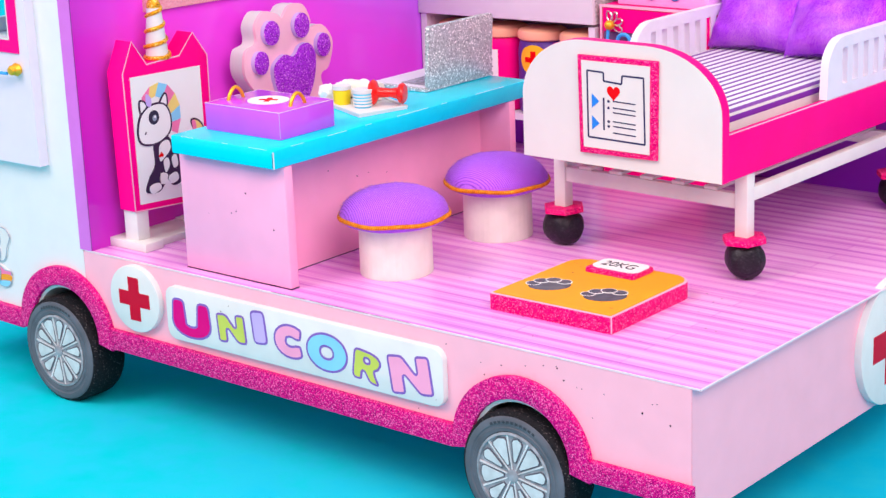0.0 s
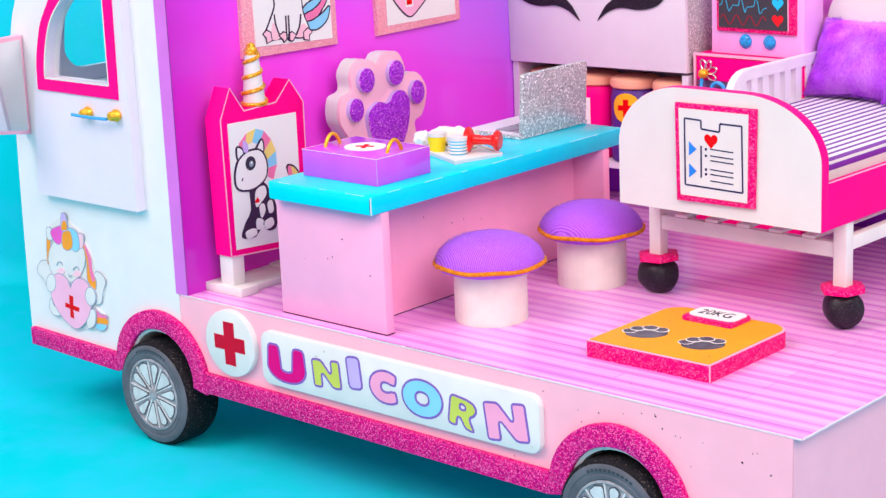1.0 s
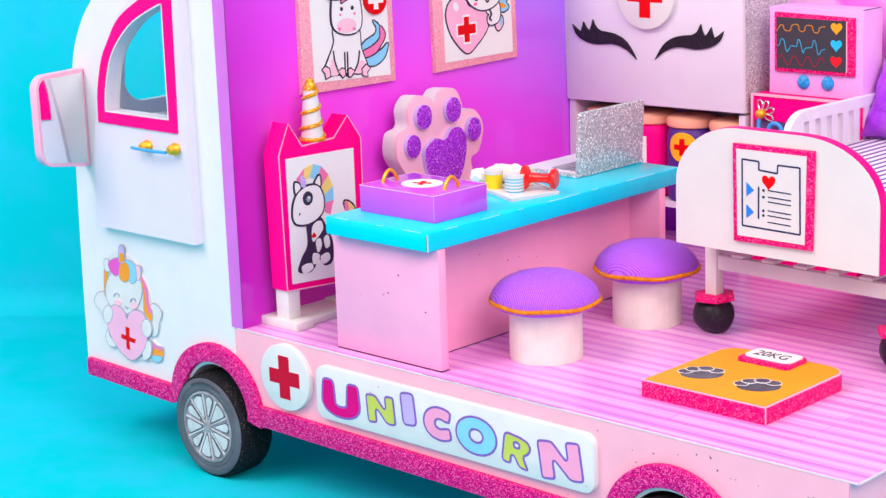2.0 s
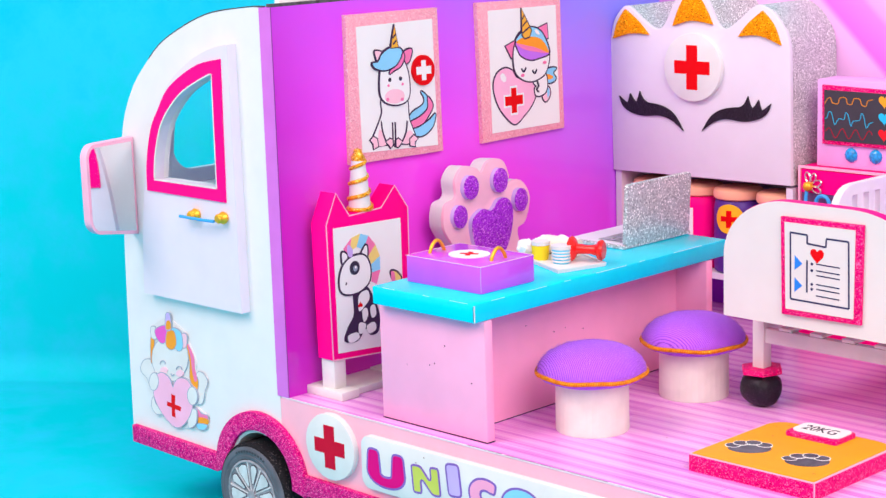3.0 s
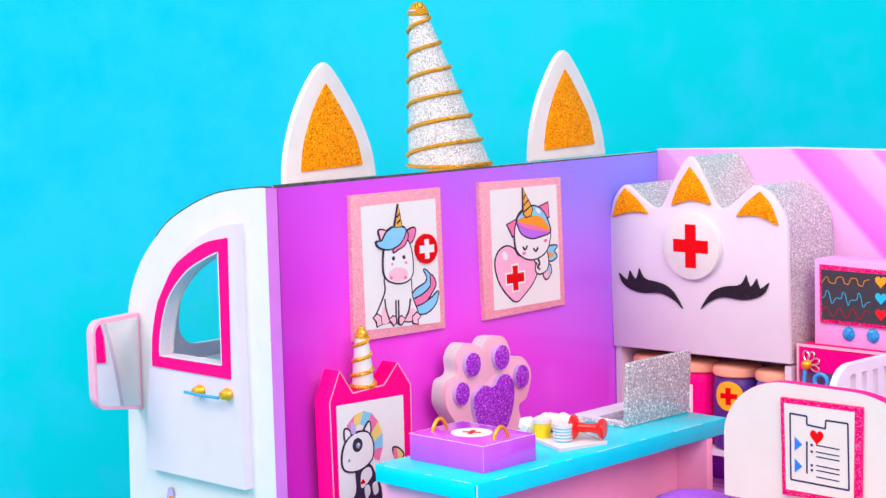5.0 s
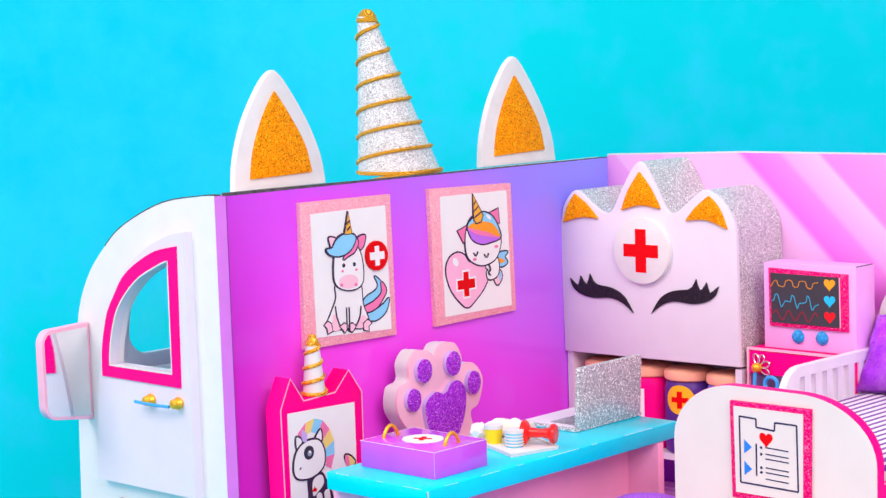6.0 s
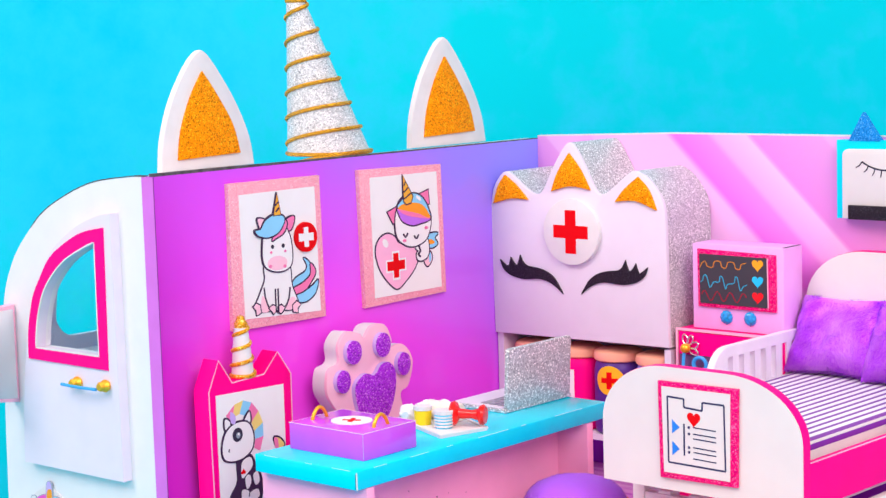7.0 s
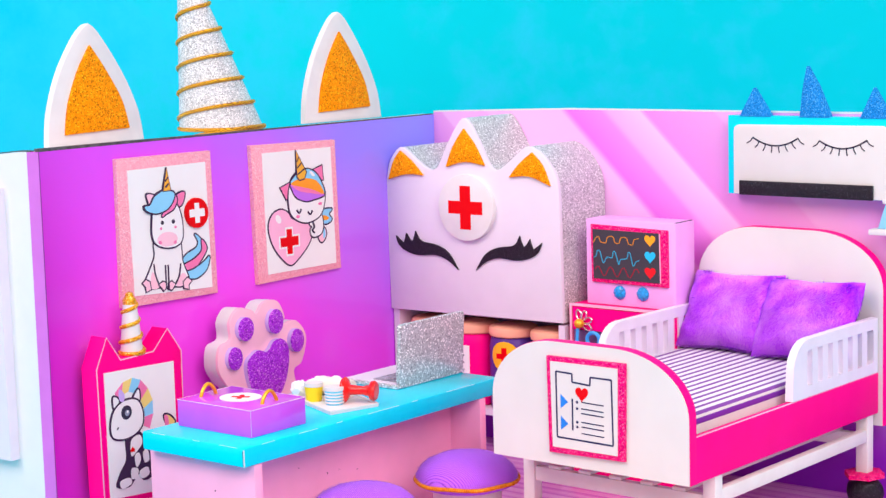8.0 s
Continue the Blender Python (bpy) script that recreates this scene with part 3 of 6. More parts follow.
# ---- the table and its backdrop ----
def backdrop():
    """One sweep of paper: flat, then curving up behind the toy."""
    bm = bmesh.new()
    prof = [(-52, 0), (-30, 0), (-10, 0), (10, 0)]
    start, r = 22.2, 1.3
    prof += [(start + r * math.sin(radians(a)), r - r * math.cos(radians(a))) for a in range(0, 91, 6)]
    prof += [(start + r + 0.2, 40), (start + r + 0.2, 85)]
    rows = []
    for f, z in prof:
        row = []
        for i in range(25):
            s = -96 + 8 * i
            row.append(bm.verts.new((-0.6 * f + 0.8 * s, 0.8 * f + 0.6 * s, z + GROUND + 0.04 * noise.noise(Vector((f * 0.05, s * 0.05, 0))) * (f > 20))))
        rows.append(row)
    for a, b in zip(rows, rows[1:]):
        for i in range(24):
            bm.faces.new((a[i], a[i + 1], b[i + 1], b[i]))
    ob = new("backdrop", to_mesh("backdrop", bm, PAPERBLUE))
    return tagged(ob, "cyan paper backdrop sweeping up from the tabletop", "backdrop", kind="structure")


backdrop()
table_top = new("table", to_mesh("table", box(-110, 130, -110, 90, GROUND - 4.1, GROUND - 0.12, 0.3), TABLE))
tagged(table_top, "plain white tabletop under the paper", "table", kind="structure")

# ---- the toy ambulance ----
truck = thing("toy_ambulance", 0, 0, GROUND / 0.9725, 0, "pink and white cardboard unicorn ambulance with an open side", "toy truck")
TAIL = 24.72                                  # the floor stands out a little beyond the tail panel


ARCHES = ((-1.15, -3.3), (19.15, -3.35))


def arch(cx, cz, r, a0, a1, n=18):
    return [(cx + r * math.cos(radians(a)), cz + r * math.sin(radians(a))) for a in (a0 + (a1 - a0) * i / n for i in range(n + 1))]


# load floor
deck = part("floor", plate([(0.0, 0.0), (25.0, 0.0), (25.0, 23.0), (0.0, 23.0)], TOP(-0.05), 0, 0.05), DECK, truck, "glossy pink wood-print load floor")
part("floor_edge", box(0.02, 24.99, -0.006, 0.03, -0.05, 0.005), EDGECARD, truck, "pale worn cut edge of the floor")
# side panel with its wheel arches
(ax, az), (bx, bz) = ARCHES
low = -3.5
side = [(24.86, low), (24.86, -0.04), (0.0, -0.04), (0.0, -1.96)] + arch(ax, az, 1.76, 49, -5, 8) + arch(bx, bz, 1.76, 185, -5, 16)
part("side_panel", plate(side, FACE(0), -0.3, 0), BABY, truck, "pale pink card side panel", fit=SIDE)
part("tail_panel", plate([(0.31, -4.02), (0.31, -0.054), (23.0, -0.054), (23.0, -4.02)], lambda u, v, d: (TAIL + d, u, v), -0.3, 0.0), BABY, truck, "pale pink card tail panel")
part("tail_skin", plate([(0.003, -3.6), (0.003, -0.054), (0.31, -0.054), (0.31, -4.02)], lambda u, v, d: (TAIL + d, u, v), -0.003, 0.0), BABY, truck)
part("floor_edge", plate([(0.0, -0.05), (0.0, 0.005), (23.0, 0.005), (23.0, -0.05)], WALL(25.0), -0.03, 0.006), EDGECARD, truck, "pale cut edge of the floor")
part("underbody", box(-8.0, 24.4, 0.31, 22.7, -1.2, -0.4), CABWHITE, truck, fit=SIDE)
part("wheel_well", box(-8.0, 24.4, 1.25, 1.5, -3.3, -1.2), CABWHITE, truck, fit=SIDE)


for x0, x1, b0, b1, t0, t1 in ((-8.87, -3.66, -3.34, -3.48, -2.67, -2.79), (1.26, 16.56, -3.36, -3.5, -2.64, -2.79), (21.48, 24.83, -3.44, -3.44, -2.8, -2.81)):
    part("bottom_trim", plate([(x0, b0), (x1, b1), (x1, t1), (x0, t0)], FACE(0), 0.0, 0.22, bevel=0.04), G_PINK, truck, "magenta glitter foam trim", fit=TRUE)
for cx, cz in ARCHES:
    part("arch_liner", plate(arch(cx, cz, 1.79, 165, 15, 24) + arch(cx, cz, 1.66, 15, 165, 24), FACE(0), -1.24, 0.06), WHITE, truck, "white card lining of the wheel arch", fit=SIDE)
    out = arch(cx, cz, 2.5, 187, -7, 30)
    part("arch_trim", plate(out + arch(cx, cz, 1.78, -5, 185, 30), FACE(0), 0.0, 0.24, bevel=0.04), G_PINK, truck, "magenta glitter foam wheel arch", fit=SIDE)

# cab: two side sheets, the bent front and the roof
PROFILE = spline([(-8.9, -3.5), (-8.84, 0.5), (-8.68, 5.3), (-8.46, 8.7), (-7.73, 10.57), (-6.52, 11.92), (-5.31, 12.80), (-3.08, 13.70), (-0.9, 14.02), (0.0, 14.06)], 6, False)
WINDOW_IN = [(-2.38, 7.46), (-2.34, 11.66)] + spline([(-2.34, 11.66), (-2.88, 11.46), (-3.97, 10.95), (-4.73, 10.37), (-5.34, 9.69), (-5.66, 9.02), (-5.89, 8.24), (-6.0, 7.45)], 4, False)[1:]
WINDOW_OUT = [(-1.93, 6.98), (-1.83, 12.21)] + spline([(-1.83, 12.21), (-3.10, 11.95), (-4.33, 11.35), (-5.02, 10.84), (-5.50, 10.21), (-5.96, 9.53), (-6.21, 8.86), (-6.42, 7.97), (-6.47, 6.99)], 4, False)[1:]
cab_side = [(0.0, -1.96), (0.0, 14.06)] + PROFILE[::-1][1:] + [(-3.0, low)] + arch(ax, az, 1.76, 185, 50, 12)
part("cab_side", plate(cab_side, FACE(0), -0.25, 0, [WINDOW_IN]), CABWHITE, truck, "white glossy card cab side", fit=CAB)
far_side = [(0.0, low), (0.0, 14.06)] + PROFILE[::-1][1:]
# the window hole here is unseen, added to let light into the cab
part("cab_far_side", plate(far_side, FACE(23.4), 0, 0.25, [WINDOW_IN]), CABWHITE, truck, fit=CAB)


def bent(points, y0, y1, t=0.22):
    """A sheet bent along the cab's profile between two depths."""
    bm = bmesh.new()
    rows = []
    for i, p in enumerate(points):
        a, b = Vector(points[max(i - 1, 0)]), Vector(points[min(i + 1, len(points) - 1)])
        d = (b - a).normalized()
        n = Vector((d.y, -d.x)) * t
        rows.append([bm.verts.new((q[0], y, q[1])) for q, y in ((p, y0), (p, y1), ((p[0] + n.x, p[1] + n.y), y1), ((p[0] + n.x, p[1] + n.y), y0))])
    for r, s in zip(rows, rows[1:]):
        for i in range(4):
            bm.faces.new((r[i], r[(i + 1) % 4], s[(i + 1) % 4], s[i]))
    bm.faces.new(rows[0])
    bm.faces.new(rows[-1])
    return bm


lower = [p for p in PROFILE if p[1] < 7.3]
middle = [p for p in PROFILE if lower[-1][1] <= p[1] <= 12.6]
upper = [p for p in PROFILE if p[1] >= middle[-1][1]]
part("cab_front", bent(lower, 0.25, 23.15), CABWHITE, truck, "white card cab front", fit=CAB)
part("front_pillar", bent(middle, 0.25, 2.5), CABWHITE, truck, fit=CAB)
part("front_pillar", bent(middle, 20.9, 23.15), CABWHITE, truck, fit=CAB)
part("roof", bent(upper, 0.25, 23.15), CABWHITE, truck, "white card cab roof", fit=CAB)
part("roof_edge", stroke([(u + 0.02, v + 0.03) for u, v in PROFILE[30:]], 0.035, FACE(0), -0.2, 0.012), BLACKEDGE, truck, "dark cut edge of the cab roof", fit=CAB)
part("corner_gusset", plate([(2.4, middle[0][1] - 0.1)] + [(2.5 + 0.95 * (1 - math.cos(a)), middle[0][1] + 0.95 * (1 - math.sin(a))) for a in (math.pi / 2 * i / 8 for i in range(9))][::-1] + [(2.4, middle[0][1] + 0.95)], WALL(middle[0][0] + 0.04), 0.0, 0.2), CABWHITE, truck, fit=CAB)
part("dashboard", box(-8.4, -0.1, 0.3, 23.0, 6.2, 6.6), CABWHITE, truck, fit=CAB)

# inner walls
part("cab_wall", box(0.02, 0.4, 0.004, 23.0, 0.0, 14.02), WALLPRINT, truck, "magenta to violet gradient print wall")
part("wall_edge", box(-0.2, 0.4, -0.014, 0.002, 0.0, 14.0), PALEPURPLE, truck)
part("seam", box(0.385, 0.412, -0.005, 0.03, 0.0, 14.0), SEAM, truck)
part("edge_tape", plate([(0.0, 14.02), (23.0, 14.02), (23.0, 14.05), (12.5, 14.07), (6.0, 14.10), (0.0, 14.13)], WALL(0.2), 0.0, 0.205), BLACKEDGE, truck, "dark cut edge along the wall top")
part("back_wall", plate([(0.4, 0.0), (TAIL, 0.0), (TAIL, 14.34), (7.2, 14.32), (0.4, 14.12)], FACE(23.0), -0.35, 0), BACKPRINT, truck, "pink back wall with pale slanting rays")
part("wall_cap", plate([(0.4, 14.12), (7.2, 14.32), (TAIL, 14.34), (TAIL, 14.39), (7.2, 14.37), (0.4, 14.17)], FACE(23.0), -0.36, 0.006), WHITE, truck)


# wheels
def wheel(x, z, face, way):
    R = 1.93
    w = part("wheel", lathe([(1.2, 1.5), (1.75, 1.47), (1.84, 1.3), (1.84, 0.12), (1.81, 0.03), (1.74, -0.005), (1.60, -0.01), (1.58, 0.008), (1.50, 0.008), (1.48, -0.01), (1.36, 0.0), (1.34, 0.06), (0.5, 0.08)], 0, 0, 0, 56, "y"), TYREWALL, truck, "dark grey plastic toy wheel", local=True)
    part("tyre", lathe([(1.80, 1.48), (1.90, 1.44), (R + 0.025, 1.3), (R + 0.025, 0.22), (1.91, 0.1), (1.83, 0.05)], 0, 0, 0, 56, "y"), G_TREAD, w, "black speckled foam tread", local=True)
    part("rim", lathe([(0.0, 0.10), (1.32, 0.10), (1.34, -0.01), (1.26, -0.03), (1.24, 0.03), (0.0, 0.03)], 0, 0, 0, 48, "y"), RIMGREY, w, "grey rim with ten silver windows", local=True)
    for i in range(10):
        a = 2 * math.pi * i / 10 + 0.15
        c, s = math.cos(a), math.sin(a)
        q = 0.255 if i % 2 else 0.165
        r0 = 0.36 if i % 2 else 0.46
        wedge = [(r0, -0.03), (1.04, -q), (1.12, 0.04 - q), (1.18, 0.0), (1.12, q - 0.04), (1.04, q), (r0, 0.03)]
        turn = lambda k: [(u * c - v * s, u * s + v * c) for u, v in (wedge if not k else grown(wedge, k))]
        sp = part("rim_window", plate(turn(0), lambda u, v, d: (u, -d, v), -0.06, 0.006), SILVERPAINT, w, local=True)
        part("window_line", plate(turn(0.045), lambda u, v, d: (u, -d, v), -0.06, -0.004), plain("rim line print", (0.12, 0.11, 0.14), 0.5), sp, local=True)
        c, s = math.cos(a + math.pi / 10), math.sin(a + math.pi / 10)
        part("spoke", plate([(u * c - v * s, u * s + v * c) for u, v in ((0.18, -0.015), (1.26, -0.03), (1.26, 0.03), (0.18, 0.015))], lambda u, v, d: (u, -d, v), -0.06, 0.004), SPOKE, w, local=True)
    for i in range(11):
        a = radians(62 + 5.5 * i)
        c, s = math.cos(a), math.sin(a)
        part("sidewall_mark", plate([(u * c - v * s, u * s + v * c) for u, v in ((1.61, -0.05), (1.69, -0.05), (1.69, 0.05), (1.61, 0.05))], lambda u, v, d: (u, -d, v), 0.0, 0.014), MARKGREY, w, local=True)
    part("hub_cap", lathe([(0.0, -0.05), (0.12, -0.04), (0.2, -0.02), (0.2, 0.05)], 0, 0, 0, 20, "y"), RIMGREY, w, local=True)
    w.matrix_local = pose(x * CM, face * CM, (z - GROUND) * CM, 0, 0, 0 if way > 0 else 180) @ Matrix.Scale(0.992, 4)
    return w


for wx, wz in ((-1.49, -3.9), (18.91, -3.8)):
    wheel(wx, wz, -0.37, 1)
    wheel(wx, wz, 21.4, -1)

# door with window, handle and mirror
DOOR = [(-1.42, 2.9), (-1.46, 12.74)] + spline([(-1.46, 12.74), (-2.35, 12.56), (-3.66, 12.01), (-5.05, 10.98), (-6.15, 9.19), (-6.65, 7.4), (-6.98, 5.0), (-7.12, 2.88)], 5, False)[1:]
door = part("door", plate(DOOR, FACE(0), 0.0, 0.42, [WINDOW_IN], bevel=0.0), LAV, truck, "pale lavender foam cab door", fit=CAB)
part("window_frame", plate(WINDOW_OUT, FACE(-0.42), 0.0, 0.06, [WINDOW_IN]), HOT, door, "hot pink window frame")
part("cut_edge", stroke(WINDOW_IN + [WINDOW_IN[0]], 0.05, FACE(-0.42), 0.0, 0.066), WHITE, door, "white worn cut edge of the window")
pane = part("window_pane", plate(grown(WINDOW_IN, 0.05), FACE(0.1), -0.03, 0.0), CLEAR, door, "clear plastic pane")
pane.visible_shadow = False
for kx, kz in ((-3.70, 6.36), (-2.13, 6.41)):
    part("handle_knob", lathe([(0.0, 0.42), (0.13, 0.41), (0.18, 0.34), (0.13, 0.28), (0.2, 0.2), (0.24, 0.1), (0.2, 0.04), (0.2, -0.02)], kx + 0.06, -0.42, kz, 20, "-y"), GOLD, door, "gold metal knob")
part("handle_bar", tube([(-4.2, -0.80, 6.29), (-3.1, -0.82, 6.28), (-2.25, -0.81, 6.3)], 0.06), BLUEWIRE, door, "blue wire door handle")


def mirror_shape(g):
    """Rounded at its outer end, square at the cab; g: how far it stands in from the rim."""
    r = 0.6 - g
    arc = lambda cu, cv, a0: [(cu + r * math.cos(radians(a0 + 15 * i)), cv + r * math.sin(radians(a0 + 15 * i))) for i in range(7)]
    return [(-0.02 - g, 5.12 + g), (-0.02 - g, 8.92 - g)] + arc(-2.46, 8.32, 90) + arc(-2.46, 5.72, 180)


def MTURN(x):         # the mirror is turned towards the door
    return lambda u, v, d: (x + d - 0.33 * (u + 0.05), u, v - (u + 0.02) / 3.15 * (0.07 + 0.124 * (8.92 - v)))


mirror = part("side_mirror", plate(mirror_shape(0.0), MTURN(-7.66), -0.4, 0.0, bevel=0.04), plain("pink mirror frame", (0.90, 0.46, 0.62), 0.45), truck, "pink rounded side mirror", fit=MIRRORED)
part("mirror_glass", plate(mirror_shape(0.15), MTURN(-7.66), 0.0, 0.012), MIRROR, mirror, "silvery mirror foil")
part("mirror_arm", box(-8.05, -7.75, -0.3, 0.0, 6.8, 7.0, 0.03), CABWHITE, mirror)

# red cross badges and the name board
def badge(x, z, r, to3, d, parent, arms=0.62, thick=0.27, tilt=0.0, ink=RED, fit=None):
    b = part("badge", plate(ellipse(x, z, r, r, 48), to3, d, d + 0.24, bevel=0.04), WHITE, parent, "round white foam badge with red cross", fit=fit)
    part("cross", plate(cross(x, z, arms * r, arms * r * 1.05, thick * r * 0.8, tilt), to3, d + 0.24, d + 0.25), ink, b, "red cross")
    return b


badge(2.76, -1.33, 1.24, FACE(0), 0.0, truck, ink=CRIMSON, fit=SIDE)
badge(11.3, -1.88, 2.05, lambda u, v, d: (TAIL + d, u, v), 0.0, truck, ink=CRIMSON, fit=TRUE)


def tilted(cu, cv, degrees):
    """The board's face, with the letter turned about its middle."""
    c, s = math.cos(radians(degrees)), math.sin(radians(degrees))
    return lambda u, v, d: (cu + c * (u - cu) - s * (v - cv), -0.24 - d, cv + s * (u - cu) + c * (v - cv))


board = part("name_board", plate(rounded(4.36, 16.40, -2.46, -0.50, 0.4), FACE(0), 0.0, 0.24, bevel=0.04), WHITE, truck, "white rounded name board", fit=SIDE)
for ch, u0, u1, v0, v1, turned, col in (("U", 4.62, 6.53, -2.28, -0.88, 0, MAGENTA), ("N", 6.81, 8.14, -2.06, -1.01, 5, LIME), ("I", 8.42, 9.08, -1.85, -0.65, 6, LILAC), ("C", 9.40, 10.68, -2.08, -0.86, 0, LETTERPINK),
                                        ("O", 10.82, 12.60, -2.22, -0.86, 0, SKYBLUE), ("R", 12.80, 13.98, -2.22, -1.14, -8, LIME), ("N", 14.27, 15.97, -2.26, -0.95, 8, LETTERPINK)):
    face = tilted((u0 + u1) / 2, (v0 + v1) / 2, turned)
    rings = bubble(ch, u0, u1, v0, v1, 0.15 if ch == "C" else 0.10, 0.16 if ch == "N" else 0.22)
    lt = part("letter", plate(rings[0], face, -0.01, 0.012, rings[1:]), OUTLINE, board, "printed bubble letter " + ch, smooth=0)
    part("letter_fill", plate(grown(rings[0], -0.08), face, -0.01, 0.02, [grown(q, 0.08) for q in rings[1:]]), col, lt, smooth=0)

for u0, u1 in ((9.1, 10.6), (10.75, 13.2), (13.3, 14.9)):
    part("cut_line", box(u0, u1, 0.0, 0.022, -0.03, 0.01), BLACKEDGE, truck, "dark cut line along the floor edge")

# loose flakes of glitter that cling to the card


def loose_flakes(parent, spots, to3, d, fit=None):
    """Small six-sided flakes, one to each spot, lying on one face."""
    bm = bmesh.new()
    rnd = random.Random(len(spots))
    for u, v in spots:
        r, a = rnd.uniform(0.016, 0.034), rnd.uniform(0, 1)
        ring = [bm.verts.new(to3(u + r * math.cos(a + k * math.pi / 3), v + r * math.sin(a + k * math.pi / 3), d + 0.006)) for k in range(6)]
        bm.faces.new(ring)
    bmesh.ops.solidify(bm, geom=bm.faces[:], thickness=0.004)
    ob = part("loose_glitter", bm, FLAKE, parent, "stray specks of dark glitter", smooth=0, fit=fit)
    ob["kind"] = "stuff"


def strewn(seed, n, u0, u1, v0, v1):
    rnd = random.Random(seed)
    return [(rnd.uniform(u0, u1), rnd.uniform(v0, v1)) for _ in range(n)]


loose_flakes(truck, strewn(3, 16, 16.2, 21.9, -1.3, -0.2) + strewn(5, 5, 21.4, 24.2, -2.4, -0.6) + strewn(4, 7, 5.0, 16.0, -2.85, -2.6), FACE(0), 0.0, TRUE)
loose_flakes(truck, strewn(8, 7, 4.8, 16.0, -2.5, -0.65), FACE(0), 0.23, TRUE)
loose_flakes(truck, strewn(6, 26, 11.0, 24.0, 0.4, 8.0) + strewn(7, 12, 16.0, 21.5, 7.0, 7.9), TOP(0.0), 0.0, TRUE)

# roof ears and horn
EAR = [(-2.42, 0.0), (-2.28, 1.2), (-1.75, 2.6), (-0.9, 3.85), (-0.28, 4.40), (0.14, 4.36), (0.84, 3.6), (1.73, 2.35), (2.34, 1.1), (2.56, 0.0)]
INNER = [(-1.60, 0.42), (-1.40, 1.5), (-0.85, 2.7), (-0.17, 3.66), (0.55, 2.78), (1.35, 1.6), (1.70, 0.50)]
for ey, k, h in ((3.85, 0.97, 0.99), (18.15, 1.03, 1.03)):
    base = [(-2.42 * k + ey, 14.0)] + [(u * k + ey, 14.0 + v * h) for u, v in spline(EAR, 4, False)] + [(2.42 * k + ey, 14.0)]
    e = part("ear", plate(base[1:-1], WALL(-1.05), 0.0, 0.25, bevel=0.08), WHITE, truck, "white foam unicorn ear", fit=ROOF)
    part("ear_inner", plate([(u * k + ey, 14.0 + v * h) for u, v in spline(INNER[:4], 4, False) + spline(INNER[3:], 4, False)[1:]], WALL(-0.80), 0.0, 0.1, bevel=0.02), G_GOLD, e, "orange gold glitter inner ear")
HX, HY, LEAN = -1.85, 11.65, -0.27


def cone_r(z):
    return 1.70 - 1.40 * (z - 14.0) / 6.5


bm = lathe([(cone_r(14.0), 0.0), (cone_r(17.0), 3.0), (cone_r(20.35), 6.35), (0.0, 6.5)], HX, HY, 14.0, 48)
bm.transform(Matrix(((0.964, 0, 0, 0.036 * HX), (0, 1.043, LEAN, -14 * LEAN - 0.043 * HY), (0, 0, 1, 0), (0, 0, 0, 1))))
horn = part("horn", bm, G_SILVERC, truck, "silver glitter paper horn leaning forward", fit=ROOFHORN)
hel = []
for i in range(470):
    f = i / 413 - 0.17
    z = 14.16 + 6.36 * f
    if z > 20.3:
        break
    a = 2 * math.pi * 6.35 * f + 1.66
    hel.append((HX + 0.964 * (cone_r(z) + 0.03) * math.cos(a), HY + LEAN * (z - 14) + 1.043 * (cone_r(z) + 0.03) * math.sin(a), z + cone_r(z) * (0.01 - 0.07 * math.sin(a) + 0.125 * math.cos(a))))
part("horn_cord", tube(hel, 0.078, 8), GOLDROPE, horn, "gold cord wound round the horn")
part("base_cord", tube([(HX + 0.964 * 1.72 * math.cos(a), HY + 1.043 * 1.72 * math.sin(a), 14.08) for a in (2 * math.pi * i / 48 for i in range(48))], 0.078, 8, True), GOLDROPE, horn, "gold cord round the foot of the horn")
bm = lathe([(cone_r(20.12) + 0.02, 0.0), (cone_r(20.12) + 0.06, 0.06), (cone_r(20.4) + 0.05, 0.28), (0.27, 0.42), (0.16, 0.52), (0.0, 0.55)], HX, HY + LEAN * 6.12, 20.12, 28)
part("horn_tip", bm, GOLDROPE, horn, "gold cord wound close about the tip")

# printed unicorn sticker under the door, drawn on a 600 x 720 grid

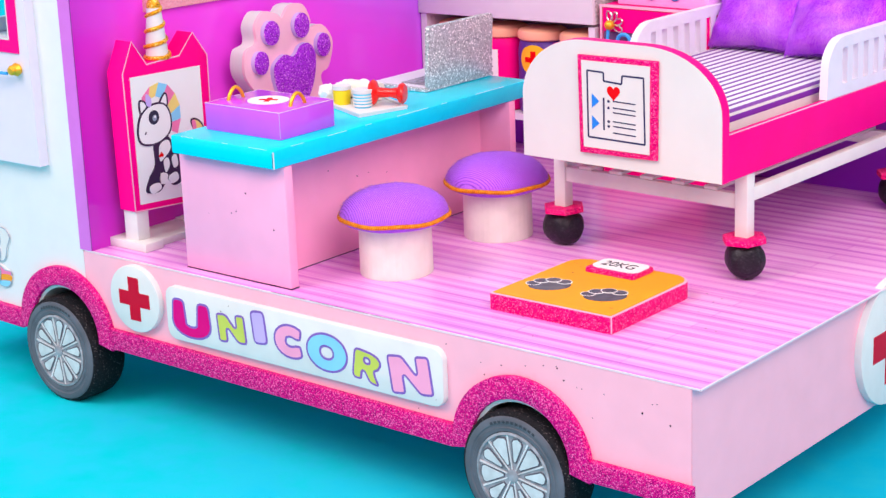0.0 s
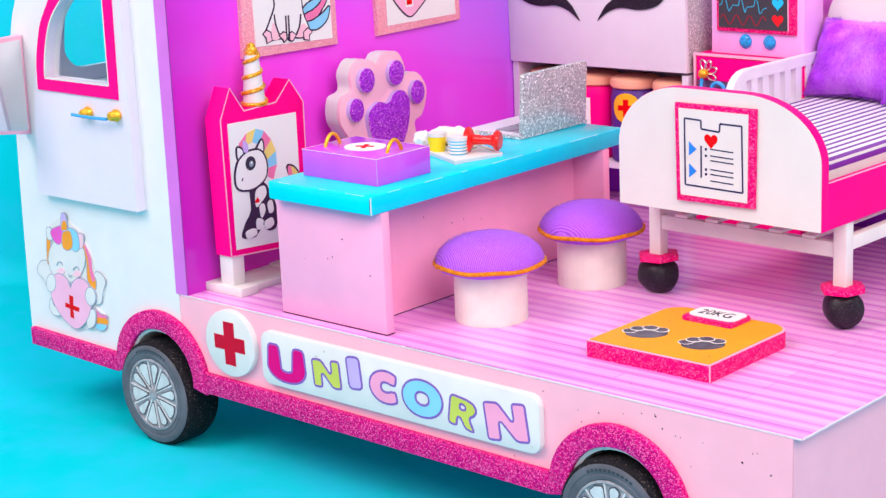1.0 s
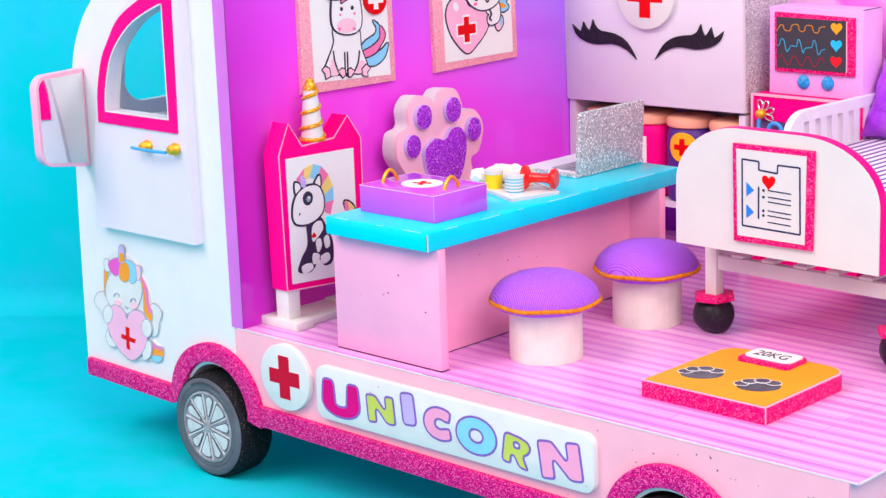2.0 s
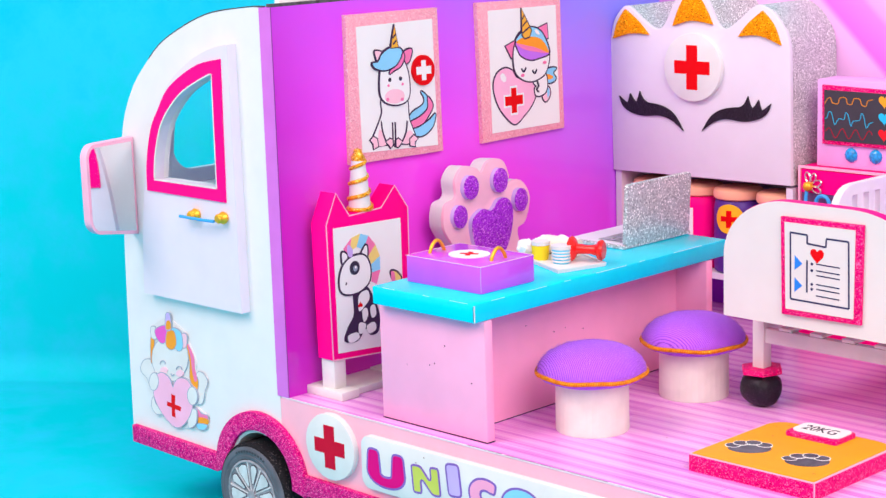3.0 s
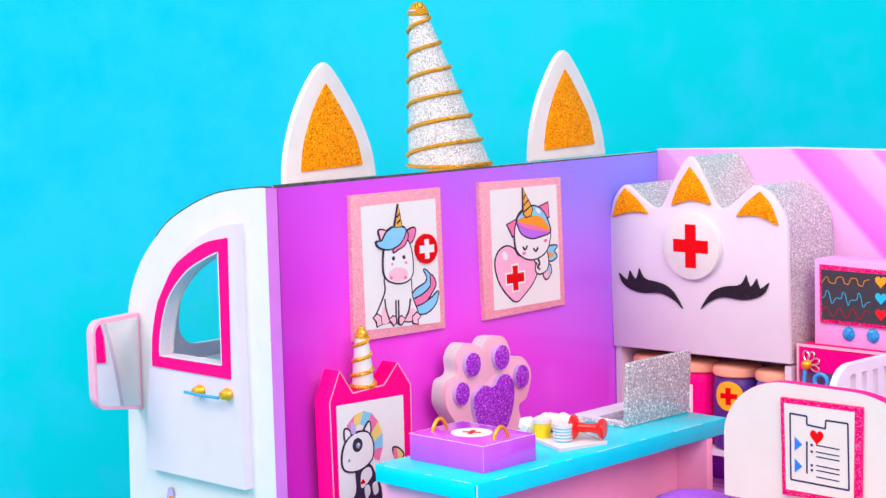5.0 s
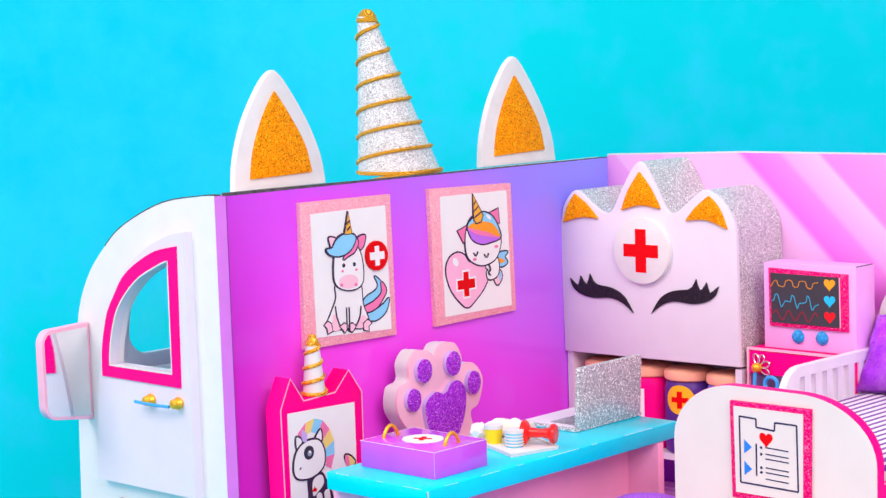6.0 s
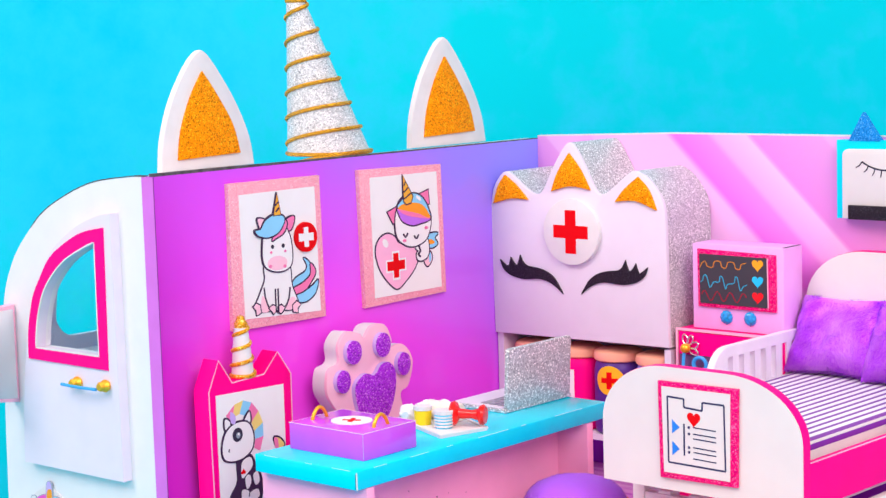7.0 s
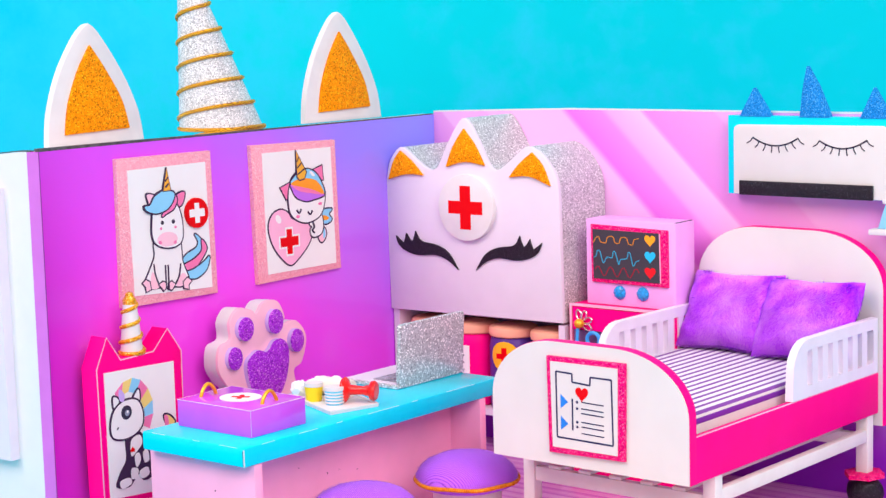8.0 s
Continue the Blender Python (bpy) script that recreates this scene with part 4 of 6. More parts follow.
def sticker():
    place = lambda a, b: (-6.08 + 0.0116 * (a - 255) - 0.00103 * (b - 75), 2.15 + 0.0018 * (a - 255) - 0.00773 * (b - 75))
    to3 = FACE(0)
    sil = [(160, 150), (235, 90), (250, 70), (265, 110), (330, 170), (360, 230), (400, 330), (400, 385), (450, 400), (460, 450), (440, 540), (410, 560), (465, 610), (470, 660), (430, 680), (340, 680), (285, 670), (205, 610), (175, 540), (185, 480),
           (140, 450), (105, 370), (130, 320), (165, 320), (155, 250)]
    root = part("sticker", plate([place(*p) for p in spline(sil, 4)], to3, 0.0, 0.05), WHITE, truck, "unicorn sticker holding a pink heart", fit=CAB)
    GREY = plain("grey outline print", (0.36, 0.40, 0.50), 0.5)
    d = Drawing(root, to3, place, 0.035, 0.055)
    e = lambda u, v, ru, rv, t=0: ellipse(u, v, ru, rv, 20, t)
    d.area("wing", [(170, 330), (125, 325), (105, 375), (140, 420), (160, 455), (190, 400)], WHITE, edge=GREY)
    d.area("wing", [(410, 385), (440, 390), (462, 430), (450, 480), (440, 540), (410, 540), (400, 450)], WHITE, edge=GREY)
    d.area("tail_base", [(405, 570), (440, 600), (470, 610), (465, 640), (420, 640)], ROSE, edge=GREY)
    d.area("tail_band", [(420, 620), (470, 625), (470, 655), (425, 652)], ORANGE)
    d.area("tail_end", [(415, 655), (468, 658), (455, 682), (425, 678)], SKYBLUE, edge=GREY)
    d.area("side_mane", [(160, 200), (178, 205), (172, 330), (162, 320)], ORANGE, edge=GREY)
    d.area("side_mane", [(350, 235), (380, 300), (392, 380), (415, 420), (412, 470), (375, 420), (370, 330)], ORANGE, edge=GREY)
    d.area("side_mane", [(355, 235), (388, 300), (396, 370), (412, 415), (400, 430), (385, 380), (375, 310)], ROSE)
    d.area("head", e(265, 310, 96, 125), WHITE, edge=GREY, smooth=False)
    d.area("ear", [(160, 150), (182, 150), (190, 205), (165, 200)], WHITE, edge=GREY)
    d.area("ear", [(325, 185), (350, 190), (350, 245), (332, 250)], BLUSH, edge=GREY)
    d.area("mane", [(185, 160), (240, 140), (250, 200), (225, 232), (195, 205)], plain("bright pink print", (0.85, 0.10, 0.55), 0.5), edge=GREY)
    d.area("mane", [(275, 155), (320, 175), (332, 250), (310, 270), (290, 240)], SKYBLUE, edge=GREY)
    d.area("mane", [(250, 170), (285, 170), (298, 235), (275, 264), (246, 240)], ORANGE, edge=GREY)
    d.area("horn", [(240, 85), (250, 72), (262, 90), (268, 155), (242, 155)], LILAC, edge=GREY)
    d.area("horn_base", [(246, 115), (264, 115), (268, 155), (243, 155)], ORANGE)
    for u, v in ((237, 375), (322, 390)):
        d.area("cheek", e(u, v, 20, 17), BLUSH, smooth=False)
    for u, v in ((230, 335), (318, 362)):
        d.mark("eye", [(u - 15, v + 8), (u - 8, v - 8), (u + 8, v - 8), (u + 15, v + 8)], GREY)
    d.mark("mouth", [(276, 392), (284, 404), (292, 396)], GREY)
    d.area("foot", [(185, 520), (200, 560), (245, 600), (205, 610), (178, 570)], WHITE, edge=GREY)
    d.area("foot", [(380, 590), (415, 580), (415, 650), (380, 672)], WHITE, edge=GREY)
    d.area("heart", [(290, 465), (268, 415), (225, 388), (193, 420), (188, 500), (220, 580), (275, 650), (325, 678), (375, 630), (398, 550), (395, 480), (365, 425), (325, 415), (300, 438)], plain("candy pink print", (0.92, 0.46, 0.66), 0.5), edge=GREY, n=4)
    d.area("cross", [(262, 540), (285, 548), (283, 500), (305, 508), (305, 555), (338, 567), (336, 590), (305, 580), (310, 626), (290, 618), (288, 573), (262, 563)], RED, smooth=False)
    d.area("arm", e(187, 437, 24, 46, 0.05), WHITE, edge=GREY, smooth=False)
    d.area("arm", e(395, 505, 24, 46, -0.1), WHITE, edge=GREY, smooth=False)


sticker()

# ---- posters on the cab wall, drawn on a 100 x 100 grid ----
def poster(rim, paper, fit, label):
    """A foam frame and the sheet on it, each given by its corners: lower left, upper left, upper right, lower right."""
    p = thing("poster", 0.4, (rim[0][0] + rim[3][0]) / 2, rim[0][1], 0, label, "poster", "posters on the purple wall", fit=fit)
    part("frame", plate(rim, WALL(0.4), 0.0, 0.2, bevel=0.03), G_ROSE, p, "rose glitter foam frame")
    part("sheet", plate(paper, WALL(0.6), 0.0, 0.03), PAPER, p, "white printed sheet")
    corners = [Vector(c) for c in paper]

    def place(a, b):
        top, bottom = corners[1].lerp(corners[2], a / 100), corners[0].lerp(corners[3], a / 100)
        return tuple(top.lerp(bottom, b / 100))
    return p, place


def sitting_unicorn():
    p, place = poster([(3.50, 8.02), (3.52, 13.52), (8.48, 13.48), (8.58, 7.95)], [(4.11, 8.40), (4.02, 13.07), (8.13, 13.08), (8.25, 8.22)], laid(0, 0, 0.19, 1, 0.915, 0.958), "sitting white unicorn poster in rose glitter frame")
    d = Drawing(p, WALL(0.0), place, 0.06, 0.64)
    e = lambda u, v, ru, rv: ellipse(u, v, ru, rv, 24)
    d.area("tail", [(80, 56), (88, 61), (87, 69), (76, 75), (62, 79), (63, 75), (69, 71), (81, 67), (84, 62)], SKYBLUE, edge=PLUM)
    d.area("tail_stripe", [(89, 61), (95, 68), (88, 76), (75, 85), (64, 85), (63, 80), (77, 76), (88, 70)], ROSE, edge=PLUM)
    d.area("tail_end", [(98, 75), (93, 85), (80, 91), (68, 90), (65, 86), (76, 84), (90, 79)], SKYBLUE, edge=PLUM)
    d.area("body", [(29, 58), (27, 70), (19, 82), (13, 91), (20, 95), (30, 95), (44, 95), (60, 96), (69, 92), (62, 77), (58, 58)], PAPER, edge=PLUM)
    d.area("thigh", [(22, 83), (27, 86), (30, 95), (20, 95)], BLUSH)
    d.area("thigh", [(57, 88), (63, 86), (67, 91), (60, 96), (52, 95)], BLUSH)
    for pts in ([(10, 90.5), (14, 88), (18.5, 90), (19.5, 96), (14, 97.5), (13.5, 93.5)], [(72, 93), (67, 90), (61.5, 93), (62, 98), (68, 99), (67.5, 95.5)]):
        d.area("hoof", pts, BLUSH, edge=PLUM, smooth=False)
    for pts in ([(30, 93), (35, 91), (38.5, 92), (38.5, 96), (35.5, 98), (34, 96)], [(42, 93), (46, 91.5), (50.5, 94), (47, 97), (45, 98), (42, 97)]):
        d.area("front_hoof", pts, BLUSH, edge=PLUM, smooth=False)
    for pts in ([(25, 76), (26, 84), (29.5, 92)], [(39.5, 78), (38.8, 97)], [(43, 78), (42.2, 98)], [(59, 78), (56.5, 87), (51, 94)]):
        d.mark("leg_line", pts, PLUM, 1.0)
    d.area("ear", [(21.5, 20.5), (30, 22), (32, 27), (25, 30), (22, 25)], BLUSH, edge=PLUM)
    d.area("ear", [(69, 22), (58, 24), (58, 32), (65, 31)], ROSE, edge=PLUM)
    d.area("head", [(28, 33), (25, 51), (29, 60), (42, 64), (56, 63), (63, 57), (63, 42), (58, 31), (47, 22), (35, 25)], PAPER, edge=PLUM)
    d.area("muzzle", e(43.5, 57.5, 13, 5.8), BLUSH, smooth=False)
    for u, v in ((34, 59.5), (53, 60.5)):
        d.area("nostril", e(u, v, 2.2, 1.4), ROSE, smooth=False)
    for u in (38, 52):
        d.area("eye", e(u, 44, 2.0, 1.7), INK, smooth=False)
    for u in (36, 54.5):
        d.area("cheek", e(u, 48.5, 1.5, 1.1), ROSE, smooth=False)
    d.area("mane_pink", [(52, 20), (57, 24), (58, 28), (53, 34), (44, 37), (38, 39), (42, 34), (50, 28)], ROSE, edge=PLUM)
    d.area("mane", [(17, 30), (24, 29), (30, 23), (42, 19), (54, 21), (54, 26), (46, 33), (33, 36), (21, 34)], SKYBLUE, edge=PLUM)
    d.area("horn", [(47, 2), (50.5, 19), (41.5, 19)], GOLDPRINT, edge=PLUM, smooth=False)
    for v in (8.5, 13.5):
        d.mark("horn_stripe", [(44, v + 3), (48.6, v)], PLUM, 1.2, smooth=False)
    d.area("disc", e(83, 39.3, 15, 12), RED, smooth=False)
    d.area("cross", cross(83, 39.3, 10, 7.9, 3.1), PAPER, smooth=False)


def heart_unicorn():
    p, place = poster([(10.93, 7.85), (10.76, 13.45), (15.92, 13.34), (16.06, 7.92)], [(11.49, 8.19), (11.38, 13.10), (15.58, 13.06), (15.72, 8.18)], laid(0, 0, 0.368, 1, 0.915, 0.949), "sleeping unicorn with pink heart poster in rose glitter frame")
    d = Drawing(p, WALL(0.0), place, 0.064, 0.64)
    e = lambda u, v, ru, rv, t=0: ellipse(u, v, ru, rv, 24, t)
    d.area("tail", [(77, 58), (84, 53), (97, 53), (92, 57), (96, 62), (88, 65), (79, 63)], SKYBLUE, edge=PLUM)
    d.area("tail_stripe", [(78, 59), (85, 57.5), (92, 60.5), (86, 62)], ORANGE)
    d.area("foot", [(79, 68), (85, 69), (86, 75), (80, 80), (76, 78), (75, 74)], BLUSH, edge=PLUM)
    d.area("foot_stripe", [(82, 69), (85, 70), (85, 75), (82, 77)], SKYBLUE)
    d.area("heart", [(37, 57), (31, 51), (21, 48), (10, 51), (4, 58), (4, 67), (10, 79), (22, 90), (33, 95), (46, 89), (58, 81), (65, 72), (63, 64), (52, 60)], plain("candy pink print", (0.95, 0.32, 0.52), 0.5), edge=PLUM)
    d.area("shine", e(17.5, 55.5, 4.6, 3.2, 0.6), PAPER, smooth=False)
    d.area("cross_edge", cross(31.7, 75.3, 15, 12.2, 5.4, 0), PAPER, smooth=False)
    d.area("cross", cross(31.7, 75.3, 13, 10.4, 3.9, 0), RED, smooth=False)
    d.area("body", [(66, 58), (79, 56), (82, 65), (79, 72), (70, 74.5), (64, 73), (63, 68), (66, 66), (62, 63)], PAPER, edge=PLUM)
    d.area("ear", [(22.5, 30), (38, 26), (36, 37), (30, 40)], ROSE, edge=PLUM, smooth=False)
    d.area("ear", [(84.5, 15), (70, 18), (79, 27), (85.5, 27)], ROSE, edge=PLUM, smooth=False)
    d.area("head", [(35, 31), (33, 42), (36, 53), (49, 60), (64, 61), (79, 56), (86, 44), (84, 35), (75, 22), (59, 17), (43, 21)], PAPER, edge=PLUM)
    d.area("mane_outline", [(35.5, 27), (36.5, 32), (43, 40), (57, 44.5), (70, 44), (87.5, 40.5), (84, 29), (75, 19.5), (63, 15.5), (52, 17), (42, 21)], PLUM)
    d.area("mane_blue", [(37.5, 27), (43, 22), (53, 18), (63, 16.8), (74, 20.5), (82, 29), (85.5, 39), (70, 34), (50, 30)], SKYBLUE)
    d.area("mane_violet", [(37.3, 28), (38.5, 32), (44, 39), (57, 43.2), (69, 42.8), (85.5, 39.8), (67, 33), (49, 29)], plain("violet print", (0.52, 0.16, 0.80), 0.5))
    d.area("mane_rose", [(37.5, 28), (52, 28), (70, 32), (85.5, 39.5), (67, 37.5), (48, 34)], ROSE)
    d.area("mane_orange", [(37.5, 27.5), (52, 24), (74, 27), (85.5, 39), (67, 34), (49, 30.5)], ORANGE)
    d.area("shine", e(69, 21, 4, 1.6, 0.5), PAPER, smooth=False)
    d.area("horn", [(47, 1), (60, 19), (57, 24), (50, 25), (47, 22)], GOLDPRINT, edge=PLUM, smooth=False)
    for a, b in (((47.2, 9.5), (50.5, 6)), ((47.2, 15), (54, 11)), ((47.2, 20.5), (58, 16))):
        d.mark("horn_stripe", [a, b], PLUM, 1.0, smooth=False)
    for u, v in ((47, 51), (63, 53.5)):
        d.mark("eye", [(u - 3.4, v - 1.2), (u, v + 1.6), (u + 3.4, v - 1.6)], PLUM, 1.1)
    for u, v in ((45, 55.5), (78.5, 47)):
        d.area("cheek", e(u, v, 2.4, 1.3), ROSE, smooth=False)
    d.mark("arm", [(66, 61.5), (68, 66), (65, 68.5), (68, 71)], PLUM)


sitting_unicorn()
heart_unicorn()


# ---- easel sign beside the desk ----
def easel():
    t = thing("sign_stand", 1.2, 2.6, 0, 0, "hot pink eared sign stand with a rainbow-maned pony print", "sign stand", fit=laid(-0.247, 0.175, 0, 1.018, 0.915, 0.968))
    for y0 in (0.75, 4.1):
        part("foot", box(0.1, 2.45, y0, y0 + 0.9, 0.0, 0.32, 0.04), WHITEWOOD, t, "white wooden foot")
    part("base", box(0.1, 2.2, 1.6, 4.1, 0.0, 0.26, 0.03), WHITEWOOD, t, "white wooden base plate")
    for y0 in (0.95, 4.2):
        part("post", box(1.25, 1.9, y0, y0 + 0.6, 0.3, 2.2, 0.03), WHITEWOOD, t, "white wooden post")
    out = [(0.86, 1.42), (0.78, 6.38), (1.33, 7.46), (1.97, 6.56), (3.62, 6.63), (4.38, 7.36), (5.05, 6.45), (5.0, 1.15)]
    part("board", plate(out, WALL(1.2), 0.0, 0.77, bevel=0.02), HOT, t, "hot pink board with two pointed ears")
    part("cut_edge", stroke([(a, b) for a, b in out] + [out[0]], 0.05, WALL(1.97), 0.0, 0.006), HOTEDGE, t)
    a0, a1, b0, b1 = 1.12, 4.6, 1.52, 6.12
    part("sheet", plate([(a0, b0 + 0.12), (a0 - 0.02, b1 + 0.10), (a1, b1), (a1, b0 - 0.1)], WALL(1.97), 0.0, 0.03), PAPER, t, "white printed sheet")
    place = lambda a, b: (a0 + a / 100 * (a1 - a0), b1 + 0.05 - b / 100 * (b1 - b0))
    d = Drawing(t, WALL(0.0), place, 0.07, 2.01)
    e = lambda u, v, ru, rv, k=0: ellipse(u, v, ru, rv, 24, k)
    tints = [ROSE, plain("butter print", (0.86, 0.66, 0.20), 0.5), SKYBLUE]
    inner = [(14, 22), (22, 19), (32, 17), (42, 20), (49, 26), (53, 33), (54, 40), (52, 47)]
    outer = [(13, 16), (25, 9), (38, 7), (50, 10), (60, 18), (66, 28), (66, 39), (60, 50)]
    for i in range(7):
        d.area("mane_lock", [inner[i], outer[i], outer[i + 1], inner[i + 1]], tints[i % 3], smooth=False)
    d.area("tail", [(82, 43), (90, 44), (97, 50), (88, 52)], tints[1], edge=PLUM)
    d.area("tail_stripe", [(82, 43), (87, 44), (88, 52), (83, 50)], ROSE)
    d.area("body", [(25, 52), (44, 50), (54, 60), (62, 74), (60, 88), (48, 90), (40, 84), (28, 92), (9, 90), (14, 80), (24, 70)], PLUM)
    d.area("ear", [(10, 19), (17, 22), (15, 29), (10, 27)], PAPER, edge=PLUM)
    d.area("ear", [(36, 26), (45, 17), (47, 23), (44, 28)], PAPER, edge=PLUM)
    d.area("head", [(4.5, 42), (10, 30), (24, 24), (42, 25), (50, 35), (47, 47), (29, 53), (9, 51)], PAPER, edge=PLUM)
    d.area("horn", [(19, 14), (25, 18), (24, 24), (18, 22)], LILAC)
    d.area("eye", e(27, 33, 7.5, 5.6), INK, smooth=False)
    d.area("eye_ring", e(28, 33.5, 3.2, 2.4), plain("grey blue print", (0.30, 0.36, 0.46), 0.4), smooth=False)
    d.area("eye_shine", e(28.5, 32.6, 1.4, 1.0), PAPER, smooth=False)
    d.mark("nostril", [(13, 45), (14.5, 43)], PLUM, 0.8, smooth=False)
    for pts in ([(32, 56), (44, 53), (47, 60), (38, 66), (31, 68)], [(36, 69), (42, 67), (44, 73), (38, 78)], [(31, 78), (40, 80), (37, 86), (30, 86)], [(14, 86), (27, 85), (29, 90), (16, 92)],
                [(42, 82), (53, 80), (55, 86), (45, 88)], [(48, 68), (54, 66), (56, 74), (50, 76)]):
        d.area("patch", pts, PAPER)
    d.area("heart", [(a, b) for a, b in heart(33, 63, 6, 4.5)], RED, smooth=False)
    prof = [(0.42, 0.0), (0.36, 0.75), (0.29, 1.5), (0.23, 1.95), (0.0, 2.08)]
    h = part("horn_cone", lathe(prof, 1.55, 2.95, 6.58, 28), WHITE, t, "white cone horn")
    hel = []
    for i in range(160):
        f = i / 159
        a = 2 * math.pi * 3.4 * f
        r = 0.44 - 0.21 * f
        hel.append((1.55 + r * math.cos(a), 2.95 + r * math.sin(a), 6.68 + 1.86 * f))
    part("cord", tube(hel, 0.075, 8), G_CORD, h, "gold glitter cord")
    part("base_cord", tube([(1.55 + 0.43 * math.cos(a), 2.95 + 0.43 * math.sin(a), 6.66) for a in (2 * math.pi * i / 30 for i in range(30))], 0.075, 8, True), G_CORD, h)
    part("cord_tip", lathe([(0.24, 0.0), (0.26, 0.2), (0.17, 0.33), (0.14, 0.46), (0.0, 0.52)], 1.55, 2.95, 8.35, 20), G_CORD, h)


easel()


# ---- desk ----
def desk():
    t = thing("desk", 7.1, 6.7, 0, 0, "pink card desk with a glossy cyan top", "desk", fit=TRUE)
    part("end_panel", box(4.70, 9.52, 0.50, 0.86, 0.028, 4.0, 0.03), DESKPINK, t, "pale pink end panel")
    part("end_panel", box(4.70, 9.52, 12.05, 12.4, 0.0, 4.0, 0.03), DESKPINK, t)
    part("modesty_panel", box(7.86, 8.15, 0.86, 12.05, 0.03, 4.0), DESKPINK, t, "long pink card panel")
    # dark strips paint in the shadow gap at the panels' feet
    part("foot_shade", box(4.70, 9.525, 0.492, 0.86, 0.004, 0.028), PLUM, t, "dark strip for the shadow gap under the end panel")
    part("foot_shade", box(7.86, 8.156, 0.86, 12.05, 0.004, 0.03), PLUM, t, "dark strip for the shadow gap under the long panel")
    part("desktop", box(4.82, 9.50, 0.08, 13.3, 4.0, 4.62, 0.07), CYAN, t, "glossy cyan desktop")
    part("corner_seam", box(9.478, 9.506, 0.074, 0.106, 4.02, 4.58), WHITE, t, "white worn corner seam")
    part("seam_line", box(9.44, 9.452, 0.076, 0.1, 4.06, 4.54), INK, t, "dark line beside the seam")
    # pale flecks: worn spots together with edge glints put in as colour
    worn = plain("pale cyan wear and glint", (0.45, 0.85, 0.92), 0.3)
    for y0, y1 in ((0.9, 1.5), (2.6, 3.5), (4.4, 4.7), (6.0, 7.6), (8.3, 8.6), (10.2, 11.8)):
        part("worn_edge", box(9.47, 9.498, y0, y1, 4.603, 4.619, 0.005), worn, t, "pale fleck of wear and painted glint on the desktop edge")
    for x0, x1 in ((5.3, 5.9), (7.2, 7.5), (8.4, 9.2)):
        part("worn_edge", box(x0, x1, 0.082, 0.108, 4.603, 4.619, 0.005), worn, t, "pale fleck of wear and painted glint on the desktop edge")
    loose_flakes(t, strewn(11, 5, 5.2, 9.2, 0.4, 3.6), FACE(0.50), 0.0)
    loose_flakes(t, strewn(12, 6, 2.0, 9.0, 0.5, 3.6), WALL(8.15), 0.0)


desk()


def first_aid_case():
    t = thing("first_aid_case", 7.1, 2.6, 4.74, 0, "glossy purple first aid case with gold wire handles", "case", fit=laid(-0.02, 0, 0.008, 0.998, 0.928, 0.973))
    part("body", box(5.32, 8.72, 1.36, 4.1, 4.74, 5.66, 0.03), PURPLE, t, "glossy purple card box")
    part("rim", plate([(5.31, 1.35), (8.73, 1.35), (8.73, 4.11), (5.31, 4.11)], TOP(5.645), 0, 0.012, [[(5.38, 1.42), (8.66, 1.42), (8.66, 4.04), (5.38, 4.04)]]), EDGECARD, t, "pale cut edge of the lid")
    part("worn_edge", box(8.712, 8.726, 1.354, 1.368, 4.80, 5.64), LILAC, t, "white worn corner edge")
    b = part("disc", plate(ellipse(6.95, 2.78, 0.72, 0.72, 36), TOP(5.66), 0, 0.02), PAPER, t, "white paper disc")
    part("cross", plate(cross(6.95, 2.78, 0.32, 0.32, 0.085, 0.5), TOP(5.68), 0, 0.01), RED, b, "red cross")
    for x, y in ((5.75, 2.45), (8.3, 2.75)):
        pts = [(x, y - 0.37 + 0.74 * i / 16, 5.64 + 0.41 * math.sin(math.pi * i / 16) ** 0.7) for i in range(17)]
        part("handle", tube(pts, 0.065), GOLD, t, "gold wire handle")


first_aid_case()


def supply_tray():
    t = thing("tray", 7.4, 7.3, 4.74, 0, "white foam tray of small medical supplies", "tray", fit=DESKTOP)
    o = [(5.7, 6.7), (8.85, 5.3), (9.3, 7.3), (6.4, 8.75)]
    part("dish", plate(grown(o, 0.05), TOP(4.74), 0.0, 0.09, bevel=0.03), WHITE, t)
    part("lip", plate(grown(o, 0.08), TOP(4.80), 0.0, 0.07, [grown(o, -0.1)]), WHITE, t, "raised lip")


supply_tray()


def pot(x, y, r, h, material, label, lid):
    t = thing("pot", x, y, 4.83, 0, label, "pot", "pots in the tray", fit=DESKTOP)
    part("cup", lathe([(r * 0.88, 0.0), (r, h * 0.8), (r, h * 0.82), (0.0, h * 0.82)], x, y, 4.83, 24), material, t)
    part("lid", lathe([(r * 1.05, h * 0.8), (r * 1.07, h), (0.0, h * 1.02)], x, y, 4.83, 24), lid, t, "white paper lid")
    return t


pot(7.05, 6.5, 0.33, 0.66, YELLOW, "small yellow thread pot with white lid", WHITE)
blue_pot = pot(8.07, 6.42, 0.34, 0.64, PADBLUE, "small blue and white striped thread pot", WHITE)
for i in range(4):
    part("stripe", lathe([(0.325, 0.0), (0.352, 0.01), (0.352, 0.05), (0.325, 0.06)], 8.07, 6.42, 4.89 + 0.11 * i, 24), WHITE, blue_pot)


